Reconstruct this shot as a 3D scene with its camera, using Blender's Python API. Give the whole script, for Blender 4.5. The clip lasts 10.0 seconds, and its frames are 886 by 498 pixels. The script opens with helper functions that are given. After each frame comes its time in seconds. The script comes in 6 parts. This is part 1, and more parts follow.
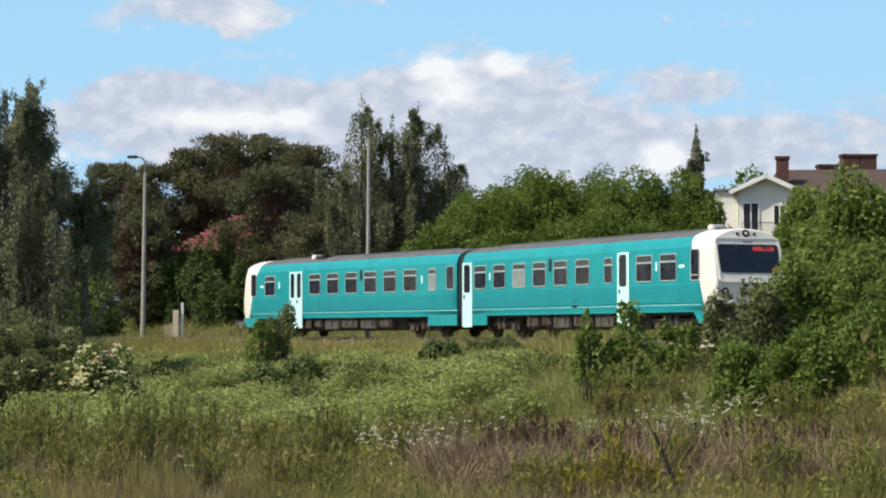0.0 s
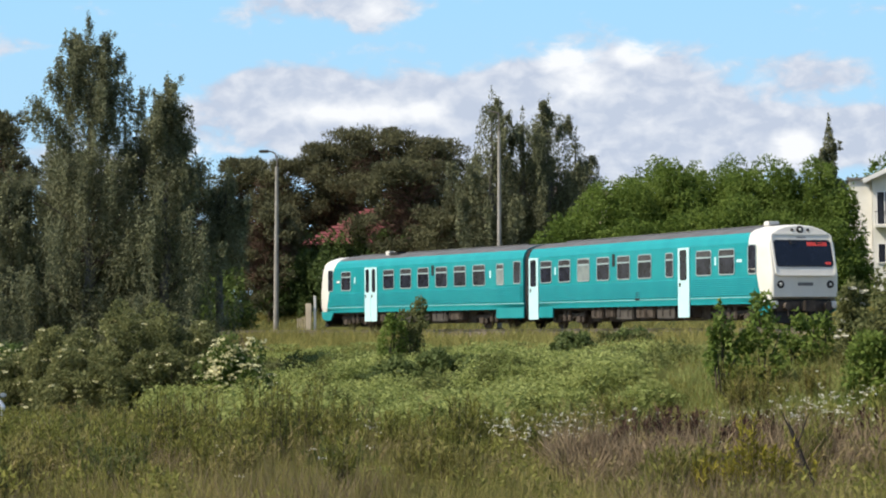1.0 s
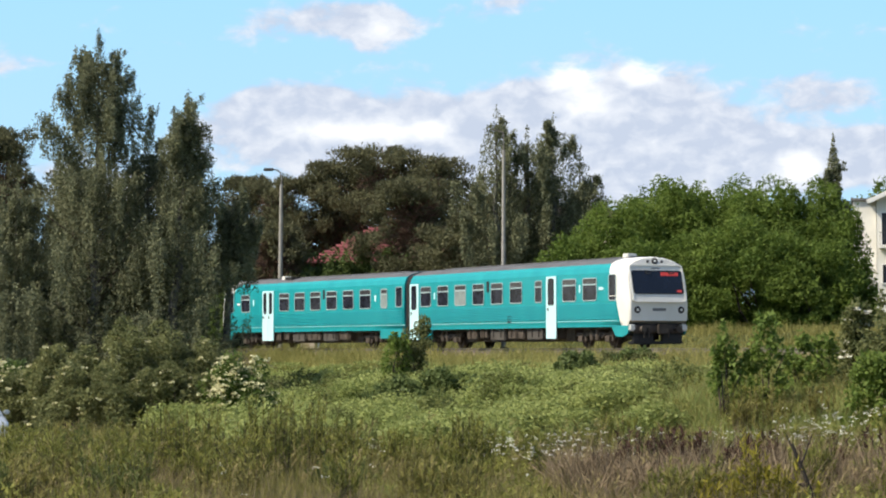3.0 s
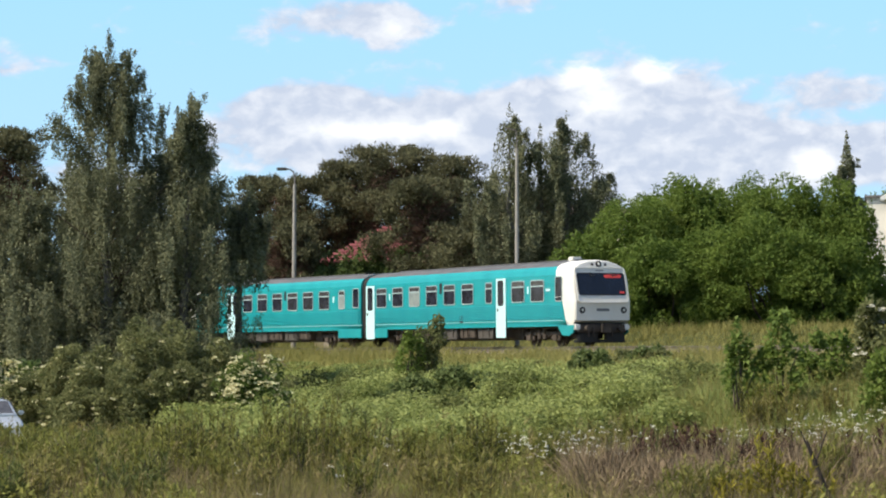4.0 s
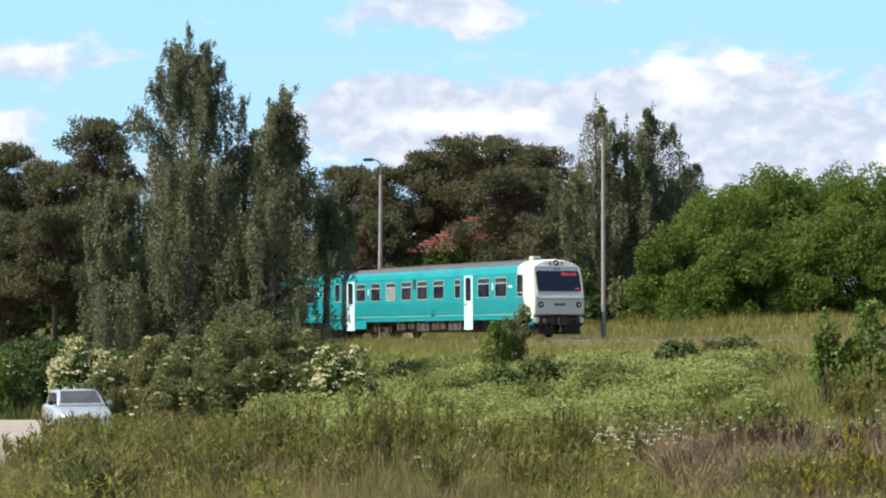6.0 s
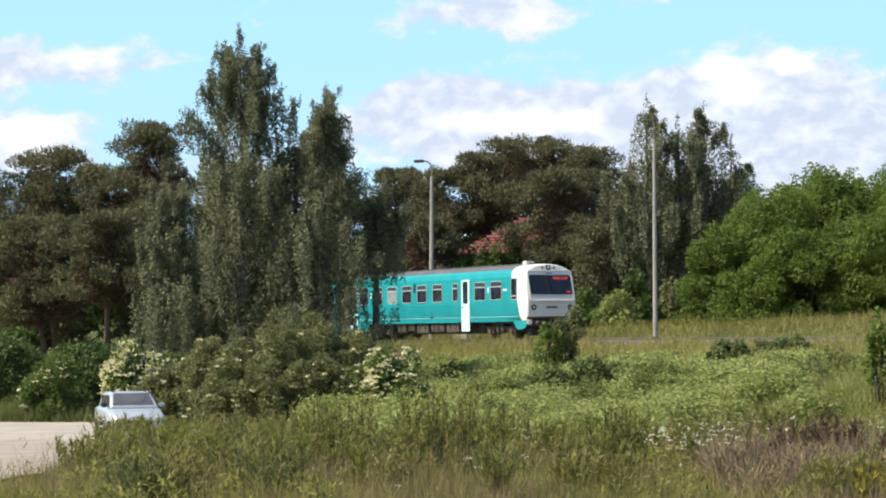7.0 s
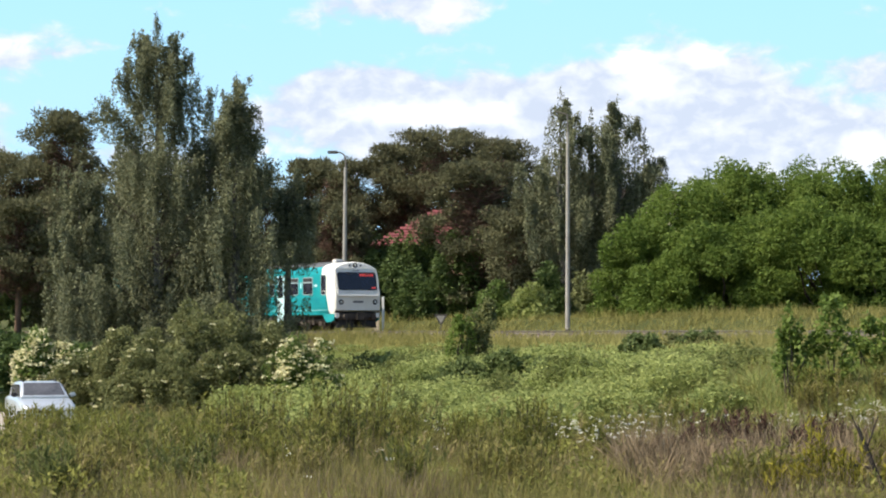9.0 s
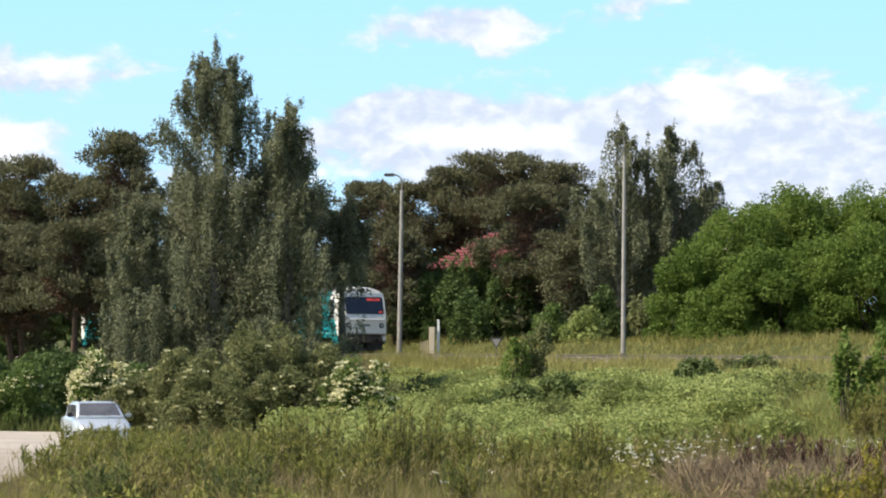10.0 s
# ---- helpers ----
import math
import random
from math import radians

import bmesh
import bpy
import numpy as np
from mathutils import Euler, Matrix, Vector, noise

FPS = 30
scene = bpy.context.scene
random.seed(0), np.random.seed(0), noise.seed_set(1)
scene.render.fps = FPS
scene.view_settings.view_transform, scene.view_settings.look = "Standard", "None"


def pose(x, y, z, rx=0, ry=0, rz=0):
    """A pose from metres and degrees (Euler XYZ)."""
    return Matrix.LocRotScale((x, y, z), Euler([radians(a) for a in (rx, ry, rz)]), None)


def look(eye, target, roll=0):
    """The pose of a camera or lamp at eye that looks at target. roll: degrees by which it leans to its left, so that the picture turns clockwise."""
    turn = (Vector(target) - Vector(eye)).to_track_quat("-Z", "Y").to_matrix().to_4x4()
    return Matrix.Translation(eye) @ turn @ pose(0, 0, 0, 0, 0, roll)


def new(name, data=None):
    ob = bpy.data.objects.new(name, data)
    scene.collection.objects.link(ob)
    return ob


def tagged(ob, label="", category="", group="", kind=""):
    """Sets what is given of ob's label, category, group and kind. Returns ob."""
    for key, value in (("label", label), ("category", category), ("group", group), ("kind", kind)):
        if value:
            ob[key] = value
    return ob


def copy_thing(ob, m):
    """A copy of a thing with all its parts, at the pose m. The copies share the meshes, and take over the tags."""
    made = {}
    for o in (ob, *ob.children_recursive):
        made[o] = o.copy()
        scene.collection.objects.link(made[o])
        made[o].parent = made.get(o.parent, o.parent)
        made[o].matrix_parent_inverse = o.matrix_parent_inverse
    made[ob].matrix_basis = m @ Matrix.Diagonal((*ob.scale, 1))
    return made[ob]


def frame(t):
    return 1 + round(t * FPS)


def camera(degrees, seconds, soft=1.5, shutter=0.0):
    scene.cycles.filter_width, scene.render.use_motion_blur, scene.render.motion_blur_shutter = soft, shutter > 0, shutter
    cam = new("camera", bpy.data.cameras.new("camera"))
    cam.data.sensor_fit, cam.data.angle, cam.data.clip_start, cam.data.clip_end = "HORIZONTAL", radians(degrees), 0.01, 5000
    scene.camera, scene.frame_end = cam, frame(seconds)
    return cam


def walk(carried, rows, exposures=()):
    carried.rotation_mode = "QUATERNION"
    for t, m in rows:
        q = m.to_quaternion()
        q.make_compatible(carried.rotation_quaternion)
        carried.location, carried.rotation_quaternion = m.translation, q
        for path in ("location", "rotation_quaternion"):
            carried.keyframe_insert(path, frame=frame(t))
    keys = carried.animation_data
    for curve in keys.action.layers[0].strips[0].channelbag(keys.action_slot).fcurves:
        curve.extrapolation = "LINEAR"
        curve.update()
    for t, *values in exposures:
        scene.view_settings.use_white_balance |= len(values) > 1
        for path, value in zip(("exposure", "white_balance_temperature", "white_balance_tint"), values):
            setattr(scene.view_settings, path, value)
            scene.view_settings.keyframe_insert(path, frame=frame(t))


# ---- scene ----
EYE = Vector((0.0, 0.0, 3.0))
# seconds, heading to the right, tilt upwards and lean, in degrees, of a camera held on one spot
AIM = [
    (0.0, 1.726, 1.99, -0.009), (0.5, 0.748, 1.893, 0.008), (1.0, -1.3, 1.815, -0.364), (1.5, -1.245, 2.134, -0.268),
    (2.0, -0.695, 1.804, -0.432), (2.5, -1.246, 1.959, -0.285), (3.0, -1.393, 2.251, -0.114), (4.5, -1.924, 2.15, -0.393),
    (5.0, -2.205, 2.02, -0.188), (5.5, -2.639, 2.029, -0.137), (6.0, -3.693, 2.017, -0.277), (7.5, -4.971, 2.106, -0.51),
    (8.0, -4.236, 2.341, -0.603), (8.5, -3.601, 2.196, -0.19), (9.0, -2.873, 1.848, -0.139), (9.5, -3.783, 2.134, -0.262),
    (10.0, -4.162, 2.379, 0.264),
]


def aim(turn, tilt, lean):
    a, b = radians(turn), radians(tilt)
    return look(EYE, EYE + Vector((math.sin(a) * math.cos(b), math.cos(a) * math.cos(b), math.sin(b))), lean)


cam = camera(20.22, 10.0, 2.0)
walk(cam, [(t, aim(a, b, c)) for t, a, b, c in AIM],
     [(0.0, 0.14), (0.6, 0.18), (3.0, 0.34), (5.0, 0.36), (7.5, 0.54), (10.0, 0.56)])

# ---- daylight ----
SUN = Vector((-0.62, -0.24, 0.75)).normalized()
world = bpy.data.worlds.new("world")
scene.world = world
world.use_nodes = True
wn = world.node_tree
sky = wn.nodes.new("ShaderNodeTexSky")
sky.sky_type, sky.sun_disc = "NISHITA", False
sky.sun_elevation = math.asin(SUN.z)
sky.sun_rotation = math.atan2(SUN.x, SUN.y)
sky.air_density, sky.dust_density, sky.ozone_density = 1.0, 0.6, 1.2
wn.links.new(sky.outputs[0], wn.nodes["Background"].inputs[0])
wn.nodes["Background"].inputs[1].default_value = 0.12
sun_data = bpy.data.lights.new("sun", "SUN")
sun_data.energy, sun_data.angle, sun_data.color = 5.0, radians(0.6), (1.0, 0.90, 0.74)
sun = new("sun", sun_data)
sun.matrix_world = look(SUN * 300, (0, 0, 0))


# ---- materials ----
def nodes_of(name):
    m = bpy.data.materials.new(name)
    m.use_nodes = True
    return m, m.node_tree.nodes, m.node_tree.links, m.node_tree.nodes["Principled BSDF"]


def mottled(name, dark, light, rough=0.6, metal=0.0, size=6.0, grain=60.0, bump=0.1, spec=0.5, coat=0.0):
    """Two scales of colour variation, with fine relief."""
    m, n, l, b = nodes_of(name)
    tc = n.new("ShaderNodeTexCoord")
    big, fine = n.new("ShaderNodeTexNoise"), n.new("ShaderNodeTexNoise")
    big.inputs["Scale"].default_value, big.inputs["Detail"].default_value = size, 5
    fine.inputs["Scale"].default_value, fine.inputs["Detail"].default_value = grain, 3
    mix = n.new("ShaderNodeMix")
    mix.data_type = "FLOAT"
    mix.inputs[0].default_value = 0.35
    l.new(tc.outputs["Object"], big.inputs["Vector"])
    l.new(tc.outputs["Object"], fine.inputs["Vector"])
    l.new(big.outputs["Fac"], mix.inputs[2])
    l.new(fine.outputs["Fac"], mix.inputs[3])
    ramp = n.new("ShaderNodeValToRGB")
    ramp.color_ramp.elements[0].position, ramp.color_ramp.elements[1].position = 0.32, 0.68
    ramp.color_ramp.elements[0].color, ramp.color_ramp.elements[1].color = (*dark, 1), (*light, 1)
    l.new(mix.outputs[0], ramp.inputs[0])
    l.new(ramp.outputs[0], b.inputs["Base Color"])
    b.inputs["Roughness"].default_value, b.inputs["Metallic"].default_value = rough, metal
    b.inputs["Specular IOR Level"].default_value, b.inputs["Coat Weight"].default_value = spec, coat
    if bump:
        bp = n.new("ShaderNodeBump")
        bp.inputs["Strength"].default_value, bp.inputs["Distance"].default_value = bump, 0.02
        l.new(fine.outputs["Fac"], bp.inputs["Height"])
        l.new(bp.outputs[0], b.inputs["Normal"])
    return m


def leafy(name, dark, light, through_light=0.3, rough=0.55, patch=0.35):
    """Leaves: a colour for each, drifting over the plant in patches, with some light passing through."""
    m, n, l, b = nodes_of(name)
    geo, tc, noise_ = n.new("ShaderNodeNewGeometry"), n.new("ShaderNodeTexCoord"), n.new("ShaderNodeTexNoise")
    noise_.inputs["Scale"].default_value, noise_.inputs["Detail"].default_value = patch, 3
    l.new(tc.outputs["Object"], noise_.inputs["Vector"])
    mix = n.new("ShaderNodeMix")
    mix.data_type = "FLOAT"
    mix.inputs[0].default_value = 0.36
    l.new(noise_.outputs["Fac"], mix.inputs[2])
    l.new(geo.outputs["Random Per Island"], mix.inputs[3])
    ramp = n.new("ShaderNodeValToRGB")
    ramp.color_ramp.elements[0].position, ramp.color_ramp.elements[1].position = 0.2, 0.8
    ramp.color_ramp.elements[0].color, ramp.color_ramp.elements[1].color = (*dark, 1), (*light, 1)
    l.new(mix.outputs[0], ramp.inputs[0])
    l.new(ramp.outputs[0], b.inputs["Base Color"])
    b.inputs["Roughness"].default_value, b.inputs["Specular IOR Level"].default_value = rough, 0.14
    tr = n.new("ShaderNodeBsdfTranslucent")
    l.new(ramp.outputs[0], tr.inputs[0])
    ms = n.new("ShaderNodeMixShader")
    ms.inputs[0].default_value = through_light
    l.new(b.outputs[0], ms.inputs[1])
    l.new(tr.outputs[0], ms.inputs[2])
    l.new(ms.outputs[0], n["Material Output"].inputs[0])
    return m


TEAL = mottled("teal_paint", (0.004, 0.25, 0.28), (0.012, 0.31, 0.335), 0.42, 0, 1.2, 40, 0.02, 0.45, 0.1)
CREAM = mottled("white_paint", (0.72, 0.70, 0.64), (0.82, 0.80, 0.75), 0.38, 0, 1.5, 40, 0.02, 0.5, 0.15)
PALE = mottled("pale_blue_door_paint", (0.52, 0.80, 0.84), (0.60, 0.86, 0.90), 0.4, 0, 2, 40, 0.02)
ROOF = mottled("roof_grey_paint", (0.075, 0.077, 0.082), (0.135, 0.137, 0.143), 0.7, 0, 1.4, 30, 0.1)
RUBBER = mottled("black_rubber", (0.010, 0.010, 0.011), (0.025, 0.025, 0.026), 0.7, 0, 5, 60, 0.1)
FRAME = mottled("aluminium_frame", (0.26, 0.36, 0.38), (0.42, 0.52, 0.54), 0.5, 0.0, 8, 80, 0.02)
# pale mottle in the panes stands in for reflections and the interior behind
GLASS = mottled("tinted_glass", (0.005, 0.006, 0.011), (0.036, 0.040, 0.058), 0.14, 0, 1.8, 7, 0.0, 0.2)
CURTAIN = mottled("frosted_glass", (0.16, 0.20, 0.20), (0.30, 0.35, 0.345), 0.35, 0, 3, 20, 0.0, 0.5)
BAND = mottled("hopper_pane", (0.03, 0.03, 0.035), (0.08, 0.08, 0.085), 0.2, 0, 3, 20, 0.0, 0.5)
SCREEN = mottled("windscreen_glass", (0.006, 0.008, 0.016), (0.016, 0.02, 0.035), 0.05, 0, 1.2, 10, 0.0, 0.6)
DIRTY = mottled("dirty_steel", (0.035, 0.028, 0.022), (0.12, 0.095, 0.075), 0.8, 0.2, 3, 40, 0.3)
TANK = mottled("dusty_grey_steel", (0.045, 0.04, 0.036), (0.10, 0.09, 0.078), 0.75, 0.1, 3, 40, 0.2)
STRIPE = mottled("pale_green_stripe", (0.20, 0.50, 0.52), (0.30, 0.60, 0.62), 0.45, 0, 3, 40, 0.02)
STEEL = mottled("worn_steel", (0.16, 0.13, 0.11), (0.34, 0.30, 0.26), 0.45, 0.7, 4, 60, 0.1)
CONCRETE = mottled("weathered_concrete", (0.24, 0.225, 0.20), (0.40, 0.38, 0.345), 0.9, 0, 1.5, 40, 0.3)
RED = mottled("red_display", (0.3, 0.025, 0.025), (0.5, 0.05, 0.04), 0.4, 0, 60, 200, 0)
b_ = RED.node_tree.nodes["Principled BSDF"]
b_.inputs["Emission Color"].default_value, b_.inputs["Emission Strength"].default_value = (1, 0.09, 0.07, 1), 0.2
LENS = mottled("lamp_lens", (0.7, 0.7, 0.66), (0.85, 0.85, 0.8), 0.1, 0, 20, 60, 0)
GREYPRINT = mottled("grey_lettering", (0.12, 0.12, 0.13), (0.2, 0.2, 0.2), 0.5)
BALLAST = mottled("ballast_stone", (0.11, 0.085, 0.068), (0.26, 0.21, 0.175), 0.95, 0, 5, 25, 0.9)
SLEEPER = mottled("old_timber_sleeper", (0.05, 0.04, 0.032), (0.12, 0.095, 0.075), 0.9, 0, 4, 40, 0.4)
SOIL = mottled("grassy_soil", (0.035, 0.045, 0.014), (0.11, 0.115, 0.04), 1.0, 0, 0.35, 6, 0.5, 0.1)
ROADMAT = mottled("pale_concrete_road", (0.31, 0.275, 0.235), (0.42, 0.38, 0.33), 0.9, 0, 0.6, 14, 0.25, 0.3)
SAND = mottled("dusty_sand", (0.27, 0.235, 0.195), (0.37, 0.325, 0.275), 0.95, 0, 0.7, 14, 0.4, 0.2)
BARK = mottled("dark_bark", (0.035, 0.027, 0.02), (0.13, 0.10, 0.075), 0.95, 0, 4, 30, 0.6)
DEADBARK = mottled("blackened_dead_bark", (0.014, 0.011, 0.009), (0.05, 0.04, 0.032), 0.9, 0, 5, 40, 0.4)
PINEBARK = mottled("orange_pine_bark", (0.06, 0.038, 0.026), (0.19, 0.115, 0.075), 0.95, 0, 3, 24, 0.6)
BIRCHBARK = mottled("pale_birch_bark", (0.03, 0.028, 0.025), (0.17, 0.16, 0.145), 0.85, 0, 3, 20, 0.4)


# ---- small builders ----
def link_mesh(name, bm, materials, parent=None, label="", smooth=False):
    me = bpy.data.meshes.new(name)
    bm.normal_update()
    bm.to_mesh(me)
    bm.free()
    for m in materials if isinstance(materials, (list, tuple)) else [materials]:
        me.materials.append(m)
    if smooth:
        me.polygons.foreach_set("use_smooth", [True] * len(me.polygons))
    ob = new(name, me)
    if parent is not None:
        ob.parent = parent
    return tagged(ob, label)


def part(name, bm, material, parent, label="", smooth=False):
    """One mesh object under a thing or a part."""
    return link_mesh(name, bm, material, parent, label, smooth)


def thing(name, label, category, m=None, group="", kind=""):
    """An empty at a thing's base, which holds its parts."""
    ob = new(name)
    ob.empty_display_size = 0.2
    if m is not None:
        ob.matrix_basis = m
    return tagged(ob, label, category, group, kind)


def box(bm, x0, x1, y0, y1, z0, z1, bevel=0.0, m=None):
    r = bmesh.ops.create_cube(bm, size=1.0)
    mat = Matrix.Translation(((x0 + x1) / 2, (y0 + y1) / 2, (z0 + z1) / 2)) @ Matrix.Diagonal((abs(x1 - x0), abs(y1 - y0), abs(z1 - z0), 1))
    bmesh.ops.transform(bm, matrix=(m @ mat) if m is not None else mat, verts=r["verts"])
    if bevel:
        edges = list({e for v in r["verts"] for e in v.link_edges})
        bmesh.ops.bevel(bm, geom=edges, offset=bevel, segments=2, affect="EDGES")
    return bm


def rod(bm, p, q, r0, r1=None, sides=8, caps=True):
    p, q = Vector(p), Vector(q)
    r1 = r0 if r1 is None else r1
    rot = (q - p).to_track_quat("Z", "Y").to_matrix().to_4x4()
    bmesh.ops.create_cone(bm, cap_ends=caps, segments=sides, radius1=r0, radius2=r1, depth=(q - p).length,
                          matrix=Matrix.Translation((p + q) / 2) @ rot)
    return bm


def rounded(w, h, r, n=4):
    """A rounded rectangle's outline about the origin, anticlockwise."""
    pts = []
    for cx, cy, a in ((w / 2 - r, h / 2 - r, 0), (-w / 2 + r, h / 2 - r, 90), (-w / 2 + r, -h / 2 + r, 180), (w / 2 - r, -h / 2 + r, 270)):
        for i in range(n + 1):
            t = radians(a + 90 * i / n)
            pts.append((cx + r * math.cos(t), cy + r * math.sin(t)))
    return pts


def plate(bm, outline, depth, m):
    """An outline in x and y, thickened upwards by depth and set at m, its face slightly chamfered."""
    n = len(outline)
    c = min(depth * 0.4, 0.006)
    low = [bm.verts.new(m @ Vector((x, y, 0))) for x, y in outline]
    mid = [bm.verts.new(m @ Vector((x, y, depth - c))) for x, y in outline]
    sx = max(abs(x) for x, y in outline)
    sy = max(abs(y) for x, y in outline)
    top = [bm.verts.new(m @ Vector((x * (1 - c / sx), y * (1 - c / sy), depth))) for x, y in outline]
    for a, b in ((low, mid), (mid, top)):
        for i in range(n):
            bm.faces.new((a[i], a[(i + 1) % n], b[(i + 1) % n], b[i]))
    bm.faces.new(top)
    bm.faces.new(low[::-1])
    return bm


def ring(bm, outer, inner, depth, m):
    """A frame between two outlines of equal count, thickened by depth."""
    n = len(outer)
    rows = [[bm.verts.new(m @ Vector((x, y, z))) for x, y in o] for o, z in ((outer, 0), (outer, depth), (inner, depth), (inner, 0))]
    for k in range(4):
        a, b = rows[k], rows[(k + 1) % 4]
        for i in range(n):
            bm.faces.new((a[i], a[(i + 1) % n], b[(i + 1) % n], b[i]))
    return bm


# ---- the line of the track: a curve that eases into a straight ----
RAIL = 2.92
X0, Y0, PHI, K1, K2 = 13.248, 86.745, -0.30552, -0.0067, 0.0000866


def _bend(u):
    return K1 if u < 0 else (K1 + K2 * u if u < 85 else max(0.0, K1 + K2 * 85 - 0.00002 * (u - 85)))


STEP = 0.25
LINE = {0: (X0, Y0, PHI)}
for sign in (1, -1):
    px, py, ph = X0, Y0, PHI
    for i in range(1, 1000 if sign > 0 else 320):
        hm = ph + sign * _bend(sign * (i - 0.5) * STEP) * STEP / 2
        px, py = px + sign * math.sin(hm) * STEP, py + sign * math.cos(hm) * STEP
        ph += sign * _bend(sign * (i - 0.5) * STEP) * STEP
        LINE[sign * i] = (px, py, ph)


def on_track(u):
    i = math.floor(u / STEP)
    f, a, b = u / STEP - i, LINE[i], LINE[i + 1]
    return tuple(a[k] + (b[k] - a[k]) * f for k in range(3))


TRACK_U = np.arange(-318, 990, 4)
TRACK_XY = np.array([LINE[int(i)][:2] for i in TRACK_U])
TRACK_H = np.array([LINE[int(i)][2] for i in TRACK_U])


def aside(x, y):
    """How far points lie to the left of the track as the train goes, on the side of the field (numpy arrays)."""
    x, y = np.asarray(x, float).ravel(), np.asarray(y, float).ravel()
    out = np.empty(len(x))
    for k in range(0, len(x), 4000):
        d2 = (x[k:k + 4000, None] - TRACK_XY[None, :, 0]) ** 2 + (y[k:k + 4000, None] - TRACK_XY[None, :, 1]) ** 2
        i = d2.argmin(1)
        dx, dy = x[k:k + 4000] - TRACK_XY[i, 0], y[k:k + 4000] - TRACK_XY[i, 1]
        out[k:k + 4000] = -dx * np.cos(TRACK_H[i]) + dy * np.sin(TRACK_H[i])
        far = np.sqrt(d2[np.arange(len(i)), i])
        out[k:k + 4000] = np.where(out[k:k + 4000] < 0, -far, far)
    return out


def smooth(a, b, v):
    t = np.clip((v - a) / (b - a), 0, 1)
    return t * t * (3 - 2 * t)


def ground_z(x, y):
    """The field, the bank that carries the track, and the rising ground behind it."""
    x, y = np.asarray(x, float).ravel(), np.asarray(y, float).ravel()
    d = aside(x, y)
    wide = 7.5 + (10.5 + 6 * smooth(-6, 6, x) - 6 * smooth(-12, -22, x)) * smooth(54, 76, y)
    bank = (RAIL - 0.5) * (1 - smooth(2.6, wide, d)) - 0.12 * smooth(2.8, 5.0, d) * (1 - smooth(8, 14, d))
    behind = 1.15 * smooth(-3.5, -9, d) + 3.0 * smooth(-20, -70, d)
    bumps = 0.10 * np.sin(x * 0.9 + y * 0.35) * np.sin(y * 0.6 - x * 0.23) + 0.06 * np.sin(x * 2.1 - y * 1.3)
    calm = smooth(2.6, 5.5, np.abs(d)) * (1 - 0.9 * road_mask(x, y))
    return bank + behind + bumps * calm


def road_mask(x, y):
    return smooth(-12.5, -14.5, x) * smooth(69.5, 71, y) * (1 - smooth(89, 91, y))


# ---- ground, road and track ----
def sheet(name, xs, ys, z_of, material, kind="structure", label="", category=""):
    gx, gy = np.meshgrid(xs, ys)
    z = z_of(gx.ravel(), gy.ravel())
    me = bpy.data.meshes.new(name)
    nx, ny = len(xs), len(ys)
    i = np.arange((ny - 1) * nx).reshape(ny - 1, nx)[:, :-1].ravel()
    faces = np.stack([i, i + 1, i + nx + 1, i + nx], 1)
    me.from_pydata(np.stack([gx.ravel(), gy.ravel(), z], 1).tolist(), [], faces.tolist())
    me.polygons.foreach_set("use_smooth", [True] * len(me.polygons))
    me.materials.append(material)
    return tagged(new(name, me), label, category, "", kind)


far_x = [60, 75, 100, 150, 250, 500, 1000, 2200]
xs = np.array([-v for v in far_x[::-1]] + list(np.arange(-56, 48, 1.0)) + [v - 8 for v in far_x])
ys = np.array([-2200, -800, -300, -100, -40, -10, 5, 15] + list(np.arange(22, 200, 1.0)) + [205, 215, 230, 260, 320, 450, 800, 1500, 2300])
sheet("ground", xs, ys, lambda x, y: ground_z(x, y) - 0.05 * road_mask(x, y), SOIL, "structure", "rough grassy field rising to a railway bank", "ground")
sheet("road", np.arange(-75, -12.9, 1.0), np.arange(71.0, 90.1, 1.0), lambda x, y: 0.03 + 0.015 * np.sin(x * 0.7) * np.sin(y * 0.5),
      ROADMAT, "structure", "pale dusty concrete road beside the field", "road")
sheet("sand_verge", np.arange(-44, -12.7, 0.9), np.arange(49.0, 70.9, 0.9), lambda x, y: 0.16 + 0.03 * np.sin(x * 1.3) * np.sin(y * 0.9),
      SAND, "structure", "bare dusty sand beside the road", "ground")


def swept(bm, section, u0, u1, step, z, side=0.0):
    """A closed section (across to the left, up) swept along the track."""
    prev = None
    for k in range(int((u1 - u0) / step) + 1):
        x, y, h = on_track(u0 + k * step)
        row = [bm.verts.new((x - math.cos(h) * (a + side), y + math.sin(h) * (a + side), z + b)) for a, b in section]
        if prev:
            for i in range(len(section)):
                bm.faces.new((prev[i], prev[(i + 1) % len(section)], row[(i + 1) % len(section)], row[i]))
        else:
            bm.faces.new(row[::-1])
        prev = row
    bm.faces.new(prev)
    return bm


